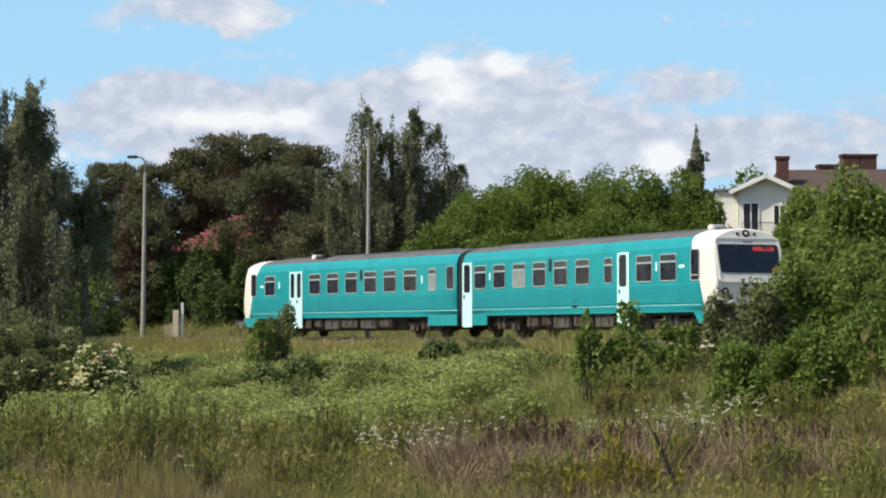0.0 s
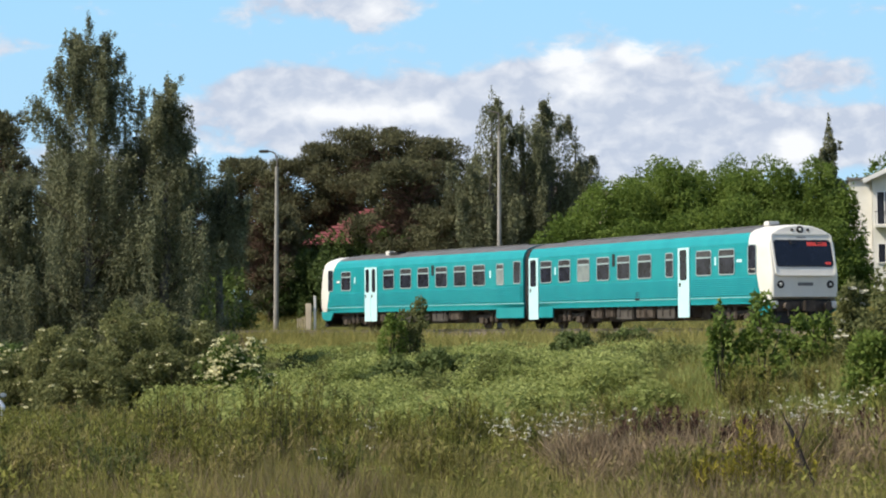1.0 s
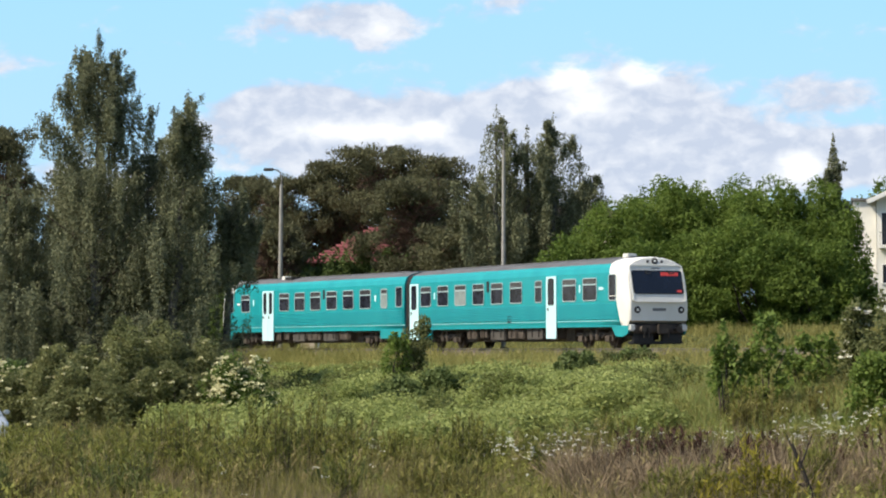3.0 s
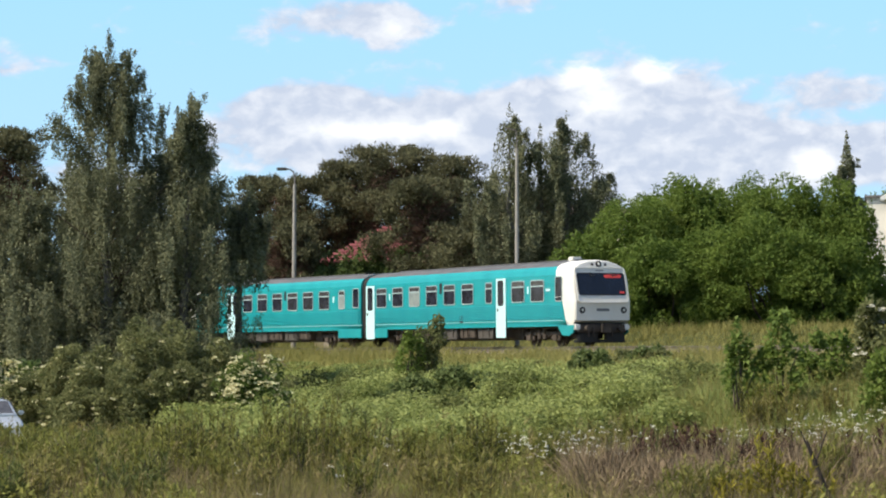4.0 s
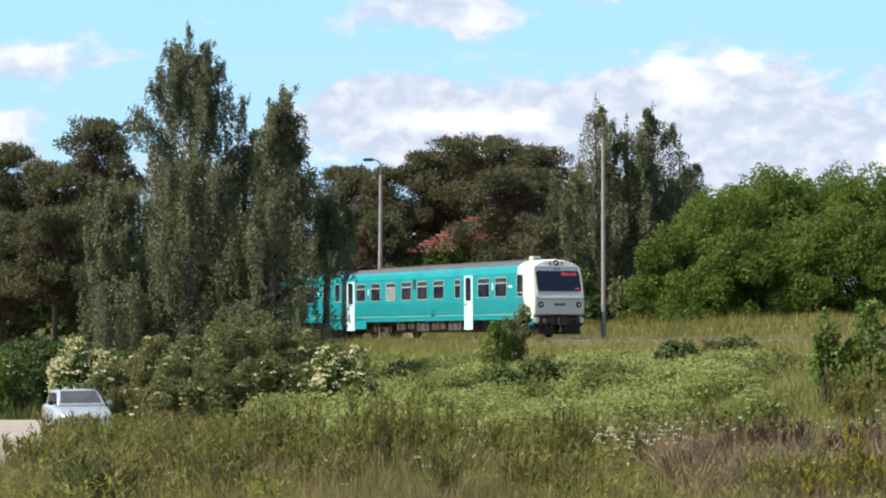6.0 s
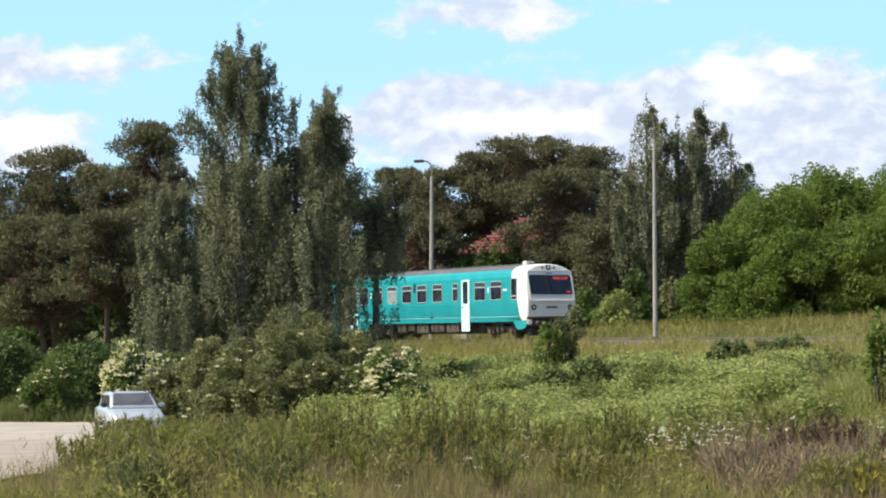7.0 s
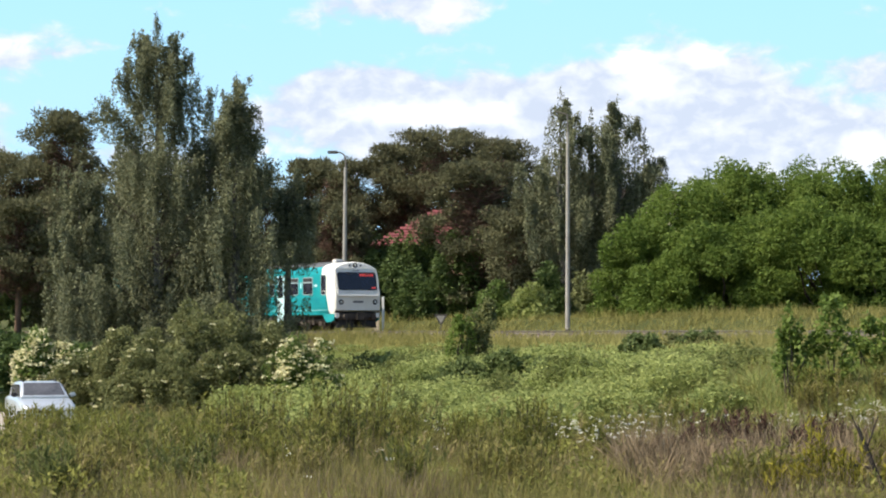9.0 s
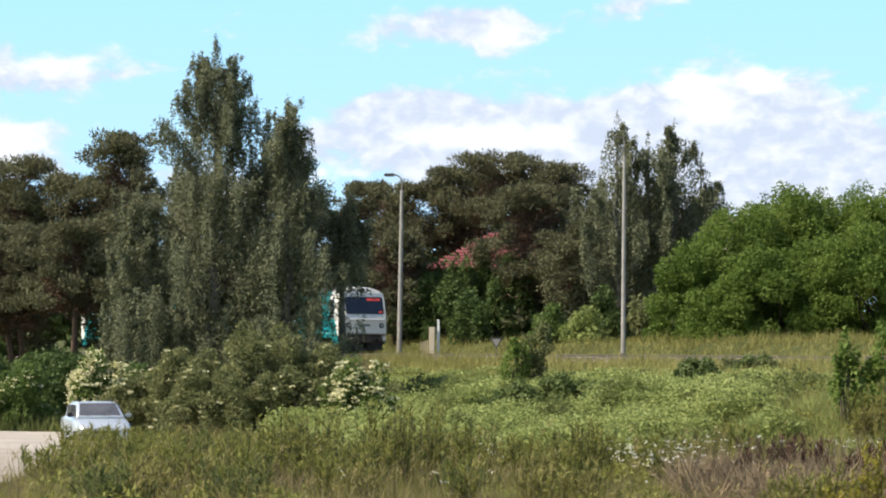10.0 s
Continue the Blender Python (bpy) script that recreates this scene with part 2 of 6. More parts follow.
def build_track():
    bed = bmesh.new()
    swept(bed, [(-2.9, -0.75), (-1.75, -0.21), (1.75, -0.21), (2.9, -0.75)], -70, 230, 2.0, RAIL)
    bed_ob = link_mesh("ballast_bed", bed, BALLAST)
    tagged(bed_ob, "brown crushed-stone ballast bed on the bank", "ballast", "", "structure")
    stones = bmesh.new()
    rng = random.Random(4)
    for k in range(2600):
        x, y, h = on_track(rng.uniform(-12, 40))
        a = rng.uniform(0.9, 2.5)
        z = RAIL - 0.2 - max(0.0, a - 1.75) * 0.47
        m = Matrix.Translation((x - math.cos(h) * a, y + math.sin(h) * a, z)) @ Euler((rng.random() * 6, rng.random() * 6, 0)).to_matrix().to_4x4()
        bmesh.ops.create_cone(stones, cap_ends=True, segments=4, radius1=0.06, radius2=0.02, depth=0.07, matrix=m)
    tagged(link_mesh("ballast_stones", stones, BALLAST), "loose brown ballast stones", "stones", "", "stuff")
    for side in (-0.7535, 0.7535):
        rail = bmesh.new()
        swept(rail, [(-0.07, -0.16), (-0.07, -0.145), (-0.012, -0.12), (-0.012, -0.045), (-0.036, -0.035), (-0.036, -0.004), (-0.028, 0.0),
                     (0.028, 0.0), (0.036, -0.004), (0.036, -0.035), (0.012, -0.045), (0.012, -0.12), (0.07, -0.145), (0.07, -0.16)], -70, 230, 2.0, RAIL, side)
        tagged(link_mesh("rail", rail, STEEL), "rusty steel rail with a worn top", "rail", "rails of the track")
    one = bmesh.new()
    box(one, -0.13, 0.13, -1.3, 1.3, -0.13, 0.0, 0.015)
    first = link_mesh("sleeper", one, SLEEPER)
    tagged(first, "dark old timber sleeper in the ballast", "sleeper", "sleepers of the track")
    for k in range(150):
        x, y, h = on_track(-20 + k * 0.63)
        m = Matrix.Translation((x, y, RAIL - 0.165)) @ Matrix.Rotation(math.pi / 2 - h, 4, "Z")
        if k == 0:
            first.matrix_basis = m
        else:
            copy_thing(first, m)


build_track()

# ---- the railcar: two coupled cars, each with its own bogies ----
# in a car's space x runs the way the train goes, y to the field, z up from the rail
LENGTH = 44.68
BOGIE = 7.5
SECTION = [(1.40, 0.95), (1.43, 1.2), (1.44, 2.0), (1.435, 2.9), (1.42, 3.22), (1.34, 3.44), (1.22, 3.60), (1.0, 3.72), (0.6, 3.84), (0.0, 3.89)]


def half_width(z):
    for (a, b), (c, d) in zip(SECTION, SECTION[1:]):
        if b <= z <= d:
            return a + (c - a) * (z - b) / (d - b)
    return SECTION[0][0]


def section_ring(low, shrink=1.0, zdrop=0.0):
    """The whole outline, from the field side's bottom edge over the roof to the other side's."""
    left = [(a * shrink, (low if i == 0 else b - zdrop * max(0, (b - 2.5) / 1.4))) for i, (a, b) in enumerate(SECTION)]
    return left + [(-a, b) for a, b in left[-2::-1]]


def nose_line(z):
    """How far behind the front the white paint reaches, at height z."""
    if z > 3.2:
        return 1.72 + min(0.2, (z - 3.2) * 0.4)
    if z > 2.0:
        return 1.12 + (z - 2.0) / 1.2 * 0.6
    return 0.62 + (z - 0.5) / 1.5 * 0.5


def front_x(z):
    """How far the raked front lies back at height z."""
    return 0.0 if z < 2.2 else (z - 2.2) / 1.6 * 0.42


def side_plate(x, z, lift=0.0):
    """A place on the field side's wall, with its own z outwards."""
    y = half_width(z) + lift
    return Matrix.Translation((x, y, z)) @ Matrix.Rotation(math.pi, 4, "Z") @ Matrix.Rotation(math.pi / 2, 4, "X")


def window(car, x, z, w, h, glass, hopper=True, rail_z=None):
    g = bmesh.new()
    plate(g, rounded(w - 0.09, h - 0.09, 0.09), 0.012, side_plate(x, z, 0.004))
    pane = part("window", g, glass, car, "dark tinted window pane" if glass is GLASS else "")
    f = bmesh.new()
    ring(f, rounded(w - 0.02, h - 0.02, 0.13), rounded(w - 0.1, h - 0.1, 0.085), 0.024, side_plate(x, z, 0.0))
    part("frame", f, FRAME, pane, "grey aluminium window frame")
    if hopper:
        b = bmesh.new()
        plate(b, rounded(w - 0.1, 0.065, 0.01, 1), 0.02, side_plate(x, z + h / 2 - 0.30, 0.008))
        part("hopper_bar", b, FRAME, pane)
        t = bmesh.new()
        plate(t, rounded(w - 0.14, 0.17, 0.03, 2), 0.017, side_plate(x, z + h / 2 - 0.165, 0.006))
        part("hopper_pane", t, BAND, pane, "paler tilting top pane")
    return pane


def side_door(car, x, leaves, width):
    for k in range(leaves):
        w = width / leaves
        cx = x + (k - (leaves - 1) / 2) * w
        d = bmesh.new()
        plate(d, rounded(w - 0.03, 2.76, 0.05), 0.04, side_plate(cx, 1.80, 0.0))
        leaf = part("door_leaf", d, PALE, car, "pale blue door leaf")
        g = bmesh.new()
        gw = w * (0.5 if leaves == 1 else 0.42)
        plate(g, rounded(gw, 1.12, 0.1), 0.012, side_plate(cx, 2.5, 0.038))
        part("door_window", g, GLASS, leaf, "dark door window")
        e = bmesh.new()
        ring(e, rounded(gw + 0.07, 1.19, 0.12), rounded(gw - 0.01, 1.11, 0.095), 0.022, side_plate(cx, 2.5, 0.036))
        part("door_window_seal", e, RUBBER, leaf)
        hnd = bmesh.new()
        plate(hnd, rounded(0.09, 0.16, 0.03, 2), 0.03, side_plate(cx + w * 0.28, 1.72, 0.038))
        part("door_handle", hnd, RUBBER, leaf)


def bogie(car, x):
    holder = bmesh.new()
    for y in (-1.0, 1.0):
        box(holder, -1.75, 1.75, y - 0.09, y + 0.09, 0.5, 0.68, 0.03)
        for ax in (-1.2, 1.2):
            box(holder, ax - 0.19, ax + 0.19, y - 0.14, y + 0.14, 0.26, 0.56, 0.04)
            for sx in (-0.3, 0.3):
                rod(holder, (ax + sx, y, 0.3), (ax + sx, y, 0.62), 0.08, sides=8)
        rod(holder, (-0.25, y * 1.05, 0.35), (-0.25, y * 1.05, 0.85), 0.12, sides=10)
        rod(holder, (0.25, y * 1.05, 0.35), (0.25, y * 1.05, 0.85), 0.12, sides=10)
        rod(holder, (-1.5, y * 1.08, 0.75), (-0.6, y * 1.08, 0.45), 0.035, sides=6)
    box(holder, -0.35, 0.35, -1.0, 1.0, 0.52, 0.78, 0.03)
    b = part("bogie", holder, DIRTY, car, "dirty dark steel bogie")
    b.matrix_basis = Matrix.Translation((x, 0, 0))
    made = []
    for ax in (-1.2, 1.2):
        w = bmesh.new()
        rod(w, (0, -0.95, 0), (0, 0.95, 0), 0.08, sides=10)
        for y in (-0.75, 0.75):
            s = 1 if y > 0 else -1
            rod(w, (0, y - 0.065, 0), (0, y + 0.065, 0), 0.42, sides=24)
            rod(w, (0, y - s * 0.09, 0), (0, y - s * 0.06, 0), 0.45, sides=24)
            for k in range(4):
                a = k * math.pi / 2
                box(w, -0.05, 0.05, y + s * 0.06, y + s * 0.085, 0.12, 0.34, 0.0, Matrix.Rotation(a, 4, "Y"))
        ob = part("wheelset", w, DIRTY, b, "steel wheels on one axle", smooth=False)
        ob.matrix_basis = Matrix.Translation((ax, 0, 0.42))
        made.append((ob, ax))
    return made


def build_car(front_sign, wins, doors, extras):
    """front_sign -1: the cab looks back along the track; +1: the cab looks the way the train goes. Places are metres from the car's middle."""
    s = front_sign
    car = thing("railcar", "turquoise diesel railcar with white cab and dark windows on the track", "train", None, "coupled railcars")
    # body shell from the coupled end to the slanting paint line
    bm = bmesh.new()
    base = section_ring(0.95)
    n = len(base)
    rows = []
    for k in range(7):
        f = k / 6
        row = []
        for y, z in base:
            x_end = 11.16 - nose_line(max(z, 0.5))
            x = s * (-10.86 + f * (x_end + 10.86))
            row.append(bm.verts.new((x, y, z)))
        rows.append(row)
    for a, b in zip(rows, rows[1:]):
        for i in range(n - 1):
            fc = bm.faces.new((a[i], a[i + 1], b[i + 1], b[i]))
            fc.material_index = 1 if min(base[i][1], base[i + 1][1]) > 3.56 else 0
            fc.smooth = base[i][1] < 2.9 and base[i + 1][1] < 2.9
    bm.faces.new(rows[0])
    bm.faces.new([rows[0][0], rows[-1][0], rows[-1][-1], rows[0][-1]])
    bmesh.ops.recalc_face_normals(bm, faces=bm.faces)
    part("body", bm, [TEAL, ROOF], car, "turquoise painted steel body with a grey roof")
    # white cab
    bm = bmesh.new()
    steps = [("paint", 1.0, 0), (0.55, 1.0, 0), (0.25, 0.995, 0.0), (0.1, 0.985, 0.02), (0.02, 0.965, 0.04), (0.0, 0.93, 0.07)]
    rows = []
    for key, shrink, drop in steps:
        row = []
        for y, z in section_ring(0.95 if key == "paint" or key > 0.2 else 1.17, shrink, drop):
            zz = max(z, 0.5)
            back = nose_line(zz) if key == "paint" else min(nose_line(zz) * 0.96, key + front_x(z))
            low = z - (0.02 if key != "paint" else 0)
            row.append(bm.verts.new((s * (11.16 - back), y, low)))
        rows.append(row)
    for a, b in zip(rows, rows[1:]):
        for i in range(n - 1):
            fc = bm.faces.new((a[i], a[i + 1], b[i + 1], b[i]))
            fc.smooth = True
    # the front, filled in rows from side to side
    last = rows[-1]
    for i in range(n // 2):
        j = n - 1 - i
        if j - i - 1 > 0 and i + 1 < j - 1:
            bm.faces.new((last[i], last[i + 1], last[j - 1], last[j]))
        elif i + 1 == j - 1:
            bm.faces.new((last[i], last[i + 1], last[j]))
    bm.faces.new([rows[0][0], last[0], last[-1], rows[0][-1]])
    bmesh.ops.recalc_face_normals(bm, faces=bm.faces)
    cab = part("cab", bm, CREAM, car, "cream white moulded driver's cab")

    def on_front(y, z, lift=0.0):
        lean = math.atan2(0.42, 1.6) if z > 2.2 else 0.0
        m = Matrix.Translation((s * (11.16 - front_x(z) + lift), y, z))
        m = m @ Matrix.Rotation(s * math.pi / 2, 4, "Z") @ Matrix.Rotation(math.pi / 2 - lean, 4, "X")
        return m

    f = bmesh.new()
    ring(f, rounded(2.60, 1.66, 0.16), rounded(2.46, 1.52, 0.1), 0.05, on_front(0, 2.72, -0.012))
    part("front_frame", f, CREAM, cab, "raised white rim round the windscreen")
    f = bmesh.new()
    plate(f, rounded(2.46, 1.52, 0.1), 0.016, on_front(0, 2.72, -0.004))
    part("front_recess", f, CREAM, cab)
    g = bmesh.new()
    plate(g, rounded(2.38, 0.98, 0.1), 0.012, on_front(0, 2.77, 0.014))
    scr = part("windscreen", g, SCREEN, cab, "wide dark windscreen")
    f = bmesh.new()
    ring(f, rounded(2.44, 1.04, 0.13), rounded(2.37, 0.97, 0.1), 0.022, on_front(0, 2.77, 0.012))
    part("windscreen_seal", f, RUBBER, scr)
    for y0 in (-0.55, 0.55):
        w = bmesh.new()
        m = on_front(s * y0, 3.23, 0.04)
        rod(w, m @ Vector((0, 0.06, 0)), m @ Vector((0.08, -0.12, 0)), 0.035, sides=6)
        rod(w, m @ Vector((0.08, -0.1, 0)), m @ Vector((0.30, -0.06, 0)), 0.018, sides=6)
        part("wiper", w, RUBBER, cab)
    if s < 0:
        for w_, h_, dx, dz in ((0.86, 0.15, 0.62, 3.12), (0.24, 0.10, 1.0, 2.40)):
            g = bmesh.new()
            plate(g, rounded(w_, h_, 0.02, 2), 0.008, on_front(0, dz, 0.026) @ Matrix.Translation((dx, 0, 0)))
            part("display", g, RED, scr, "red lit destination display")
    g = bmesh.new()
    plate(g, rounded(0.42, 0.05, 0.01, 1), 0.006, on_front(0, 3.37, 0.012))
    part("number_bar", g, GREYPRINT, cab)
    g = bmesh.new()
    plate(g, rounded(0.66, 0.12, 0.04, 2), 0.006, on_front(0, 1.62, 0.002))
    part("name_bar", g, GREYPRINT, cab, "grey lettering reduced to a plain bar")
    for y0, z0, r in ((-1.06, 1.61, 0.155), (1.06, 1.61, 0.155), (0.0, 3.66, 0.15), (-0.34, 3.64, 0.06), (0.34, 3.64, 0.06)):
        h = bmesh.new()
        m = on_front(y0, z0, -0.03)
        rod(h, m @ Vector((0, 0, 0)), m @ Vector((0, 0, 0.06)), r, r * 0.92, 20)
        lamp = part("headlight", h, RUBBER, cab, "round black headlight")
        if r > 0.1:
            g = bmesh.new()
            rod(g, m @ Vector((0.0, 0, 0.058)), m @ Vector((0.0, 0, 0.072)), r * 0.42, r * 0.3, 16)
            part("lens", g, LENS, lamp)
    # buffer beam, coupler, rail guard
    bm = bmesh.new()
    box(bm, s * 10.5, s * 11.1, -1.22, 1.22, 0.62, 0.98, 0.04)
    for y in (-0.85, 0.85):
        rod(bm, (s * 11.05, y, 0.8), (s * 11.35, y, 0.8), 0.13, sides=12)
    box(bm, s * 10.8, s * 11.42, -0.16, 0.16, 0.62, 0.94, 0.04)
    box(bm, s * 11.38, s * 11.5, -0.24, 0.24, 0.6, 1.02, 0.03)
    for y in (-0.45, 0.5, 0.75):
        rod(bm, (s * 11.12, y, 0.85), (s * 11.18, y, 0.45), 0.03, sides=6)
    part("coupler", bm, DIRTY, car, "dark buffer beam with coupler and hoses")
    bm = bmesh.new()
    for y in (-1, 1):
        box(bm, s * 10.85, s * 11.05, min(y * 0.2, y * 1.2), max(y * 0.2, y * 1.2), 0.16, 0.60, 0.05)
    box(bm, s * 10.6, s * 11.08, -1.25, 1.25, 0.16, 0.3, 0.05)
    part("rail_guard", bm, RUBBER, car, "black snow plough under the front")
    bm = bmesh.new()
    box(bm, s * 10.62, s * 10.8, -1.3, 1.3, 0.55, 1.16, 0.03)
    part("front_valance", bm, RUBBER, car, "dark recessed panel under the cab")
    for y in (-1, 1):
        bm = bmesh.new()
        pts = [(10.1, 0.95), (11.05, 0.95), (10.95, 0.62), (10.55, 0.48), (9.95, 0.50), (9.55, 0.93)]
        vs = [[bm.verts.new((s * x, y * yy, z)) for x, z in pts] for yy in (1.36, 1.42)]
        bm.faces.new(vs[0])
        bm.faces.new(vs[1])
        for i in range(6):
            bm.faces.new((vs[0][i], vs[0][(i + 1) % 6], vs[1][(i + 1) % 6], vs[1][i]))
        bmesh.ops.recalc_face_normals(bm, faces=bm.faces)
        part("cab_skirt", bm, TEAL, car)
        bm = bmesh.new()
        box(bm, s * 10.62, s * 11.12, y * 1.1, y * 1.41, 0.72, 1.0, 0.05)
        part("bumper_corner", bm, CREAM, car)
    # skirts, stripe and ribs
    for y in (-1, 1):
        for name, x0, x1, z0, z1, d, mt in (("skirt", -10.9, -8.3, 0.5, 0.95, 0.04, TEAL), ("stripe", -10.95, 10.1, 1.14, 1.18, 0.012, STRIPE),
                                            ("sole_bar", -10.9, 10.2, 0.9, 0.98, 0.02, TEAL)):
            bm = bmesh.new()
            w = half_width((z0 + z1) / 2)
            box(bm, min(s * x0, s * x1), max(s * x0, s * x1), min(y * (w - 0.02), y * (w + d)), max(y * (w - 0.02), y * (w + d)), z0, z1, 0.008)
            part(name, bm, mt, car, "pale stripe along the side" if name == "stripe" else "")
        for k in range(9):
            bm = bmesh.new()
            z = 1.27 + k * 0.078
            x1 = 11.16 - nose_line(z) - 0.12
            ends = [[bm.verts.new((s * xe, y * yy, z + zz)) for yy, zz in ((1.42, 0.03), (1.444, 0.028), (1.458, -0.018), (1.42, -0.03))] for xe in (-10.6, x1)]
            for i in range(4):
                bm.faces.new((ends[0][i], ends[0][(i + 1) % 4], ends[1][(i + 1) % 4], ends[1][i]))
            bm.faces.new(ends[0])
            bm.faces.new(ends[1])
            bmesh.ops.recalc_face_normals(bm, faces=bm.faces)
            part("rib", bm, TEAL, car)
    # roof fittings
    bm = bmesh.new()
    box(bm, -9.5, 9.0 if s < 0 else 8.4, -0.42, 0.42, 3.83, 3.915, 0.03)
    part("roof_duct", bm, ROOF, car)
    for w in wins:
        window(car, *w)
    for d in doors:
        side_door(car, *d)
    for x, z, w, h, mt in extras:
        bm = bmesh.new()
        plate(bm, rounded(w, h, min(w, h) * 0.2, 2), 0.01, side_plate(x, z, 0.004))
        part("side_plate", bm, mt, car)
    # engines, tanks and boxes under the floor
    rng = random.Random(7 + s)
    for x0, x1, z0, mt in ((-4.6, -3.4, 0.42, DIRTY), (-3.1, -1.5, 0.36, TANK), (-1.2, 0.4, 0.40, DIRTY), (0.7, 2.2, 0.34, TANK), (2.5, 3.3, 0.45, DIRTY), (3.6, 4.7, 0.4, DIRTY)):
        bm = bmesh.new()
        box(bm, x0, x1, -1.28, 1.28, z0, 0.93, 0.05)
        for k in range(3):
            xx = rng.uniform(x0, x1)
            rod(bm, (xx, 1.3, 0.5), (xx, 1.3, 0.93), 0.04, sides=6)
        part("underfloor_unit", bm, mt, car)
    bm = bmesh.new()
    box(bm, -10.4, 10.3, -1.1, 1.1, 0.80, 0.96, 0.02)
    # two deep boxes added in place of the dark gear and shade below
    box(bm, -5.4, 5.4, -0.9, 0.9, 0.3, 0.82, 0.02)
    box(bm, -10.2, 10.2, -0.55, 0.55, 0.34, 0.82, 0.02)
    part("underframe_dark_fill", bm, DIRTY, car)
    wheels = bogie(car, -BOGIE) + bogie(car, BOGIE)
    return car, wheels


def build_train():
    # near car: cab at the back; local x = metres from the front face minus the car's middle
    c1, c2 = 11.17, LENGTH - 11.17
    loc = lambda u: u - c1
    wins = [(loc(20.13 - 1.945 * i), 2.53, 1.26, 1.02, CURTAIN if i == 2 else GLASS) for i in range(6)]
    wins += [(loc(8.2), 2.53, 0.72, 1.02, GLASS), (loc(5.30), 2.53, 1.3, 1.02, GLASS), (loc(3.44), 2.53, 1.3, 1.02, GLASS), (loc(1.45), 2.58, 0.68, 1.16, GLASS, False)]
    near, nw = build_car(-1, wins, [(loc(21.45), 1, 1.06), (loc(6.95), 1, 0.98)],
                         [(loc(19.15), 2.55, 0.15, 0.34, PALE), (loc(4.35), 2.58, 0.15, 0.34, PALE), (loc(2.45), 2.55, 0.42, 0.12, PALE), (loc(11.1), 1.32, 0.42, 0.34, RUBBER),
                          (loc(13.3), 2.86, 0.26, 0.52, RUBBER), (loc(1.45), 2.22, 0.66, 0.06, CREAM)])
    for x in (loc(2.15),):
        bm = bmesh.new()
        box(bm, x - 0.2, x + 0.2, -0.05, 0.45, 3.84, 4.05, 0.04)
        part("roof_box", bm, CREAM, near, "white ventilator box on the roof")
    loc2 = lambda u: u - c2
    wins = [(loc2(36.43 - 1.916 * i), 2.53, 1.26, 1.02, GLASS) for i in range(6)]
    wins += [(loc2(24.8), 2.53, 0.74, 1.02, CURTAIN), (loc2(23.2), 2.58, 0.72, 1.06, GLASS, False), (loc2(41.45), 2.53, 1.2, 1.02, GLASS), (loc2(43.35), 2.58, 0.66, 1.16, GLASS, False)]
    far, fw = build_car(1, wins, [(loc2(38.46), 2, 1.44)],
                        [(loc2(25.75), 2.55, 0.15, 0.34, PALE), (loc2(40.4), 2.55, 0.15, 0.34, PALE), (loc2(42.4), 2.5, 0.4, 0.12, CREAM), (loc2(31.6), 2.86, 0.24, 0.5, RUBBER)])
    x = loc2(38.0)
    bm = bmesh.new()
    box(bm, x - 0.2, x + 0.2, 0.3, 0.75, 3.76, 4.0, 0.04)
    part("roof_box", bm, CREAM, far, "white ventilator box on the roof")
    bm = bmesh.new()
    box(bm, x - 1.5, x - 0.5, -0.6, 0.9, 3.74, 3.93, 0.05)
    part("exhaust_cover", bm, RUBBER, far)
    # rubber gangway between the cars
    for k in range(7):
        bm = bmesh.new()
        g = 0.10
        ring(bm, [(a * 0.985, b) for a, b in section_ring(0.6, 0.99)], [(a * 0.93, 2.2 + (b - 2.2) * 0.93) for a, b in section_ring(0.6, 0.99)], g * 0.8,
             Matrix.Translation((10.84 + k * g, 0, 0)) @ Matrix(((0, 0, 1, 0), (1, 0, 0, 0), (0, 1, 0, 0), (0, 0, 0, 1))))
        bmesh.ops.recalc_face_normals(bm, faces=bm.faces)
        part("bellows_fold", bm, RUBBER, near, "black rubber gangway fold")
    return (near, nw, c1), (far, fw, c2)


TRAIN = build_train()
# seconds and metres run along the track
RUN = [(0.0, 0.0), (1.0, 6.33), (2.5, 15.94), (5.5, 35.35), (7.5, 48.15), (10.0, 63.70)]


def run_at(t):
    """Metres run at t, on a smooth curve through RUN."""
    n = len(RUN)
    for i in range(n - 1):
        (t0, s0), (t1, s1) = RUN[i], RUN[i + 1]
        if t <= t1 + 1e-9:
            def slope(k):
                a, b = max(k - 1, 0), min(k + 1, n - 1)
                return (RUN[b][1] - RUN[a][1]) / (RUN[b][0] - RUN[a][0])
            h = t1 - t0
            f = (t - t0) / h
            return ((2 * f ** 3 - 3 * f ** 2 + 1) * s0 + (f ** 3 - 2 * f ** 2 + f) * h * slope(i)
                    + (-2 * f ** 3 + 3 * f ** 2) * s1 + (f ** 3 - f ** 2) * h * slope(i + 1))
    return RUN[-1][1]


def car_pose(s, middle):
    ax, ay, _ = on_track(s + middle - BOGIE)
    bx, by, _ = on_track(s + middle + BOGIE)
    return Matrix.Translation(((ax + bx) / 2, (ay + by) / 2, RAIL)) @ Matrix.Rotation(math.atan2(by - ay, bx - ax), 4, "Z")


def motions():
    for car, wheels, middle in TRAIN:
        walk(car, [(k / 4, car_pose(run_at(k / 4), middle)) for k in range(41)])
        for ob, ax in wheels:
            walk(ob, [(k / 15, Matrix.Translation((ax, 0, 0.42)) @ Matrix.Rotation(run_at(k / 15) / 0.42, 4, "Y")) for k in range(151)])
    for tree, rows in SWAYING:
        walk(tree, rows)


SWAYING = []


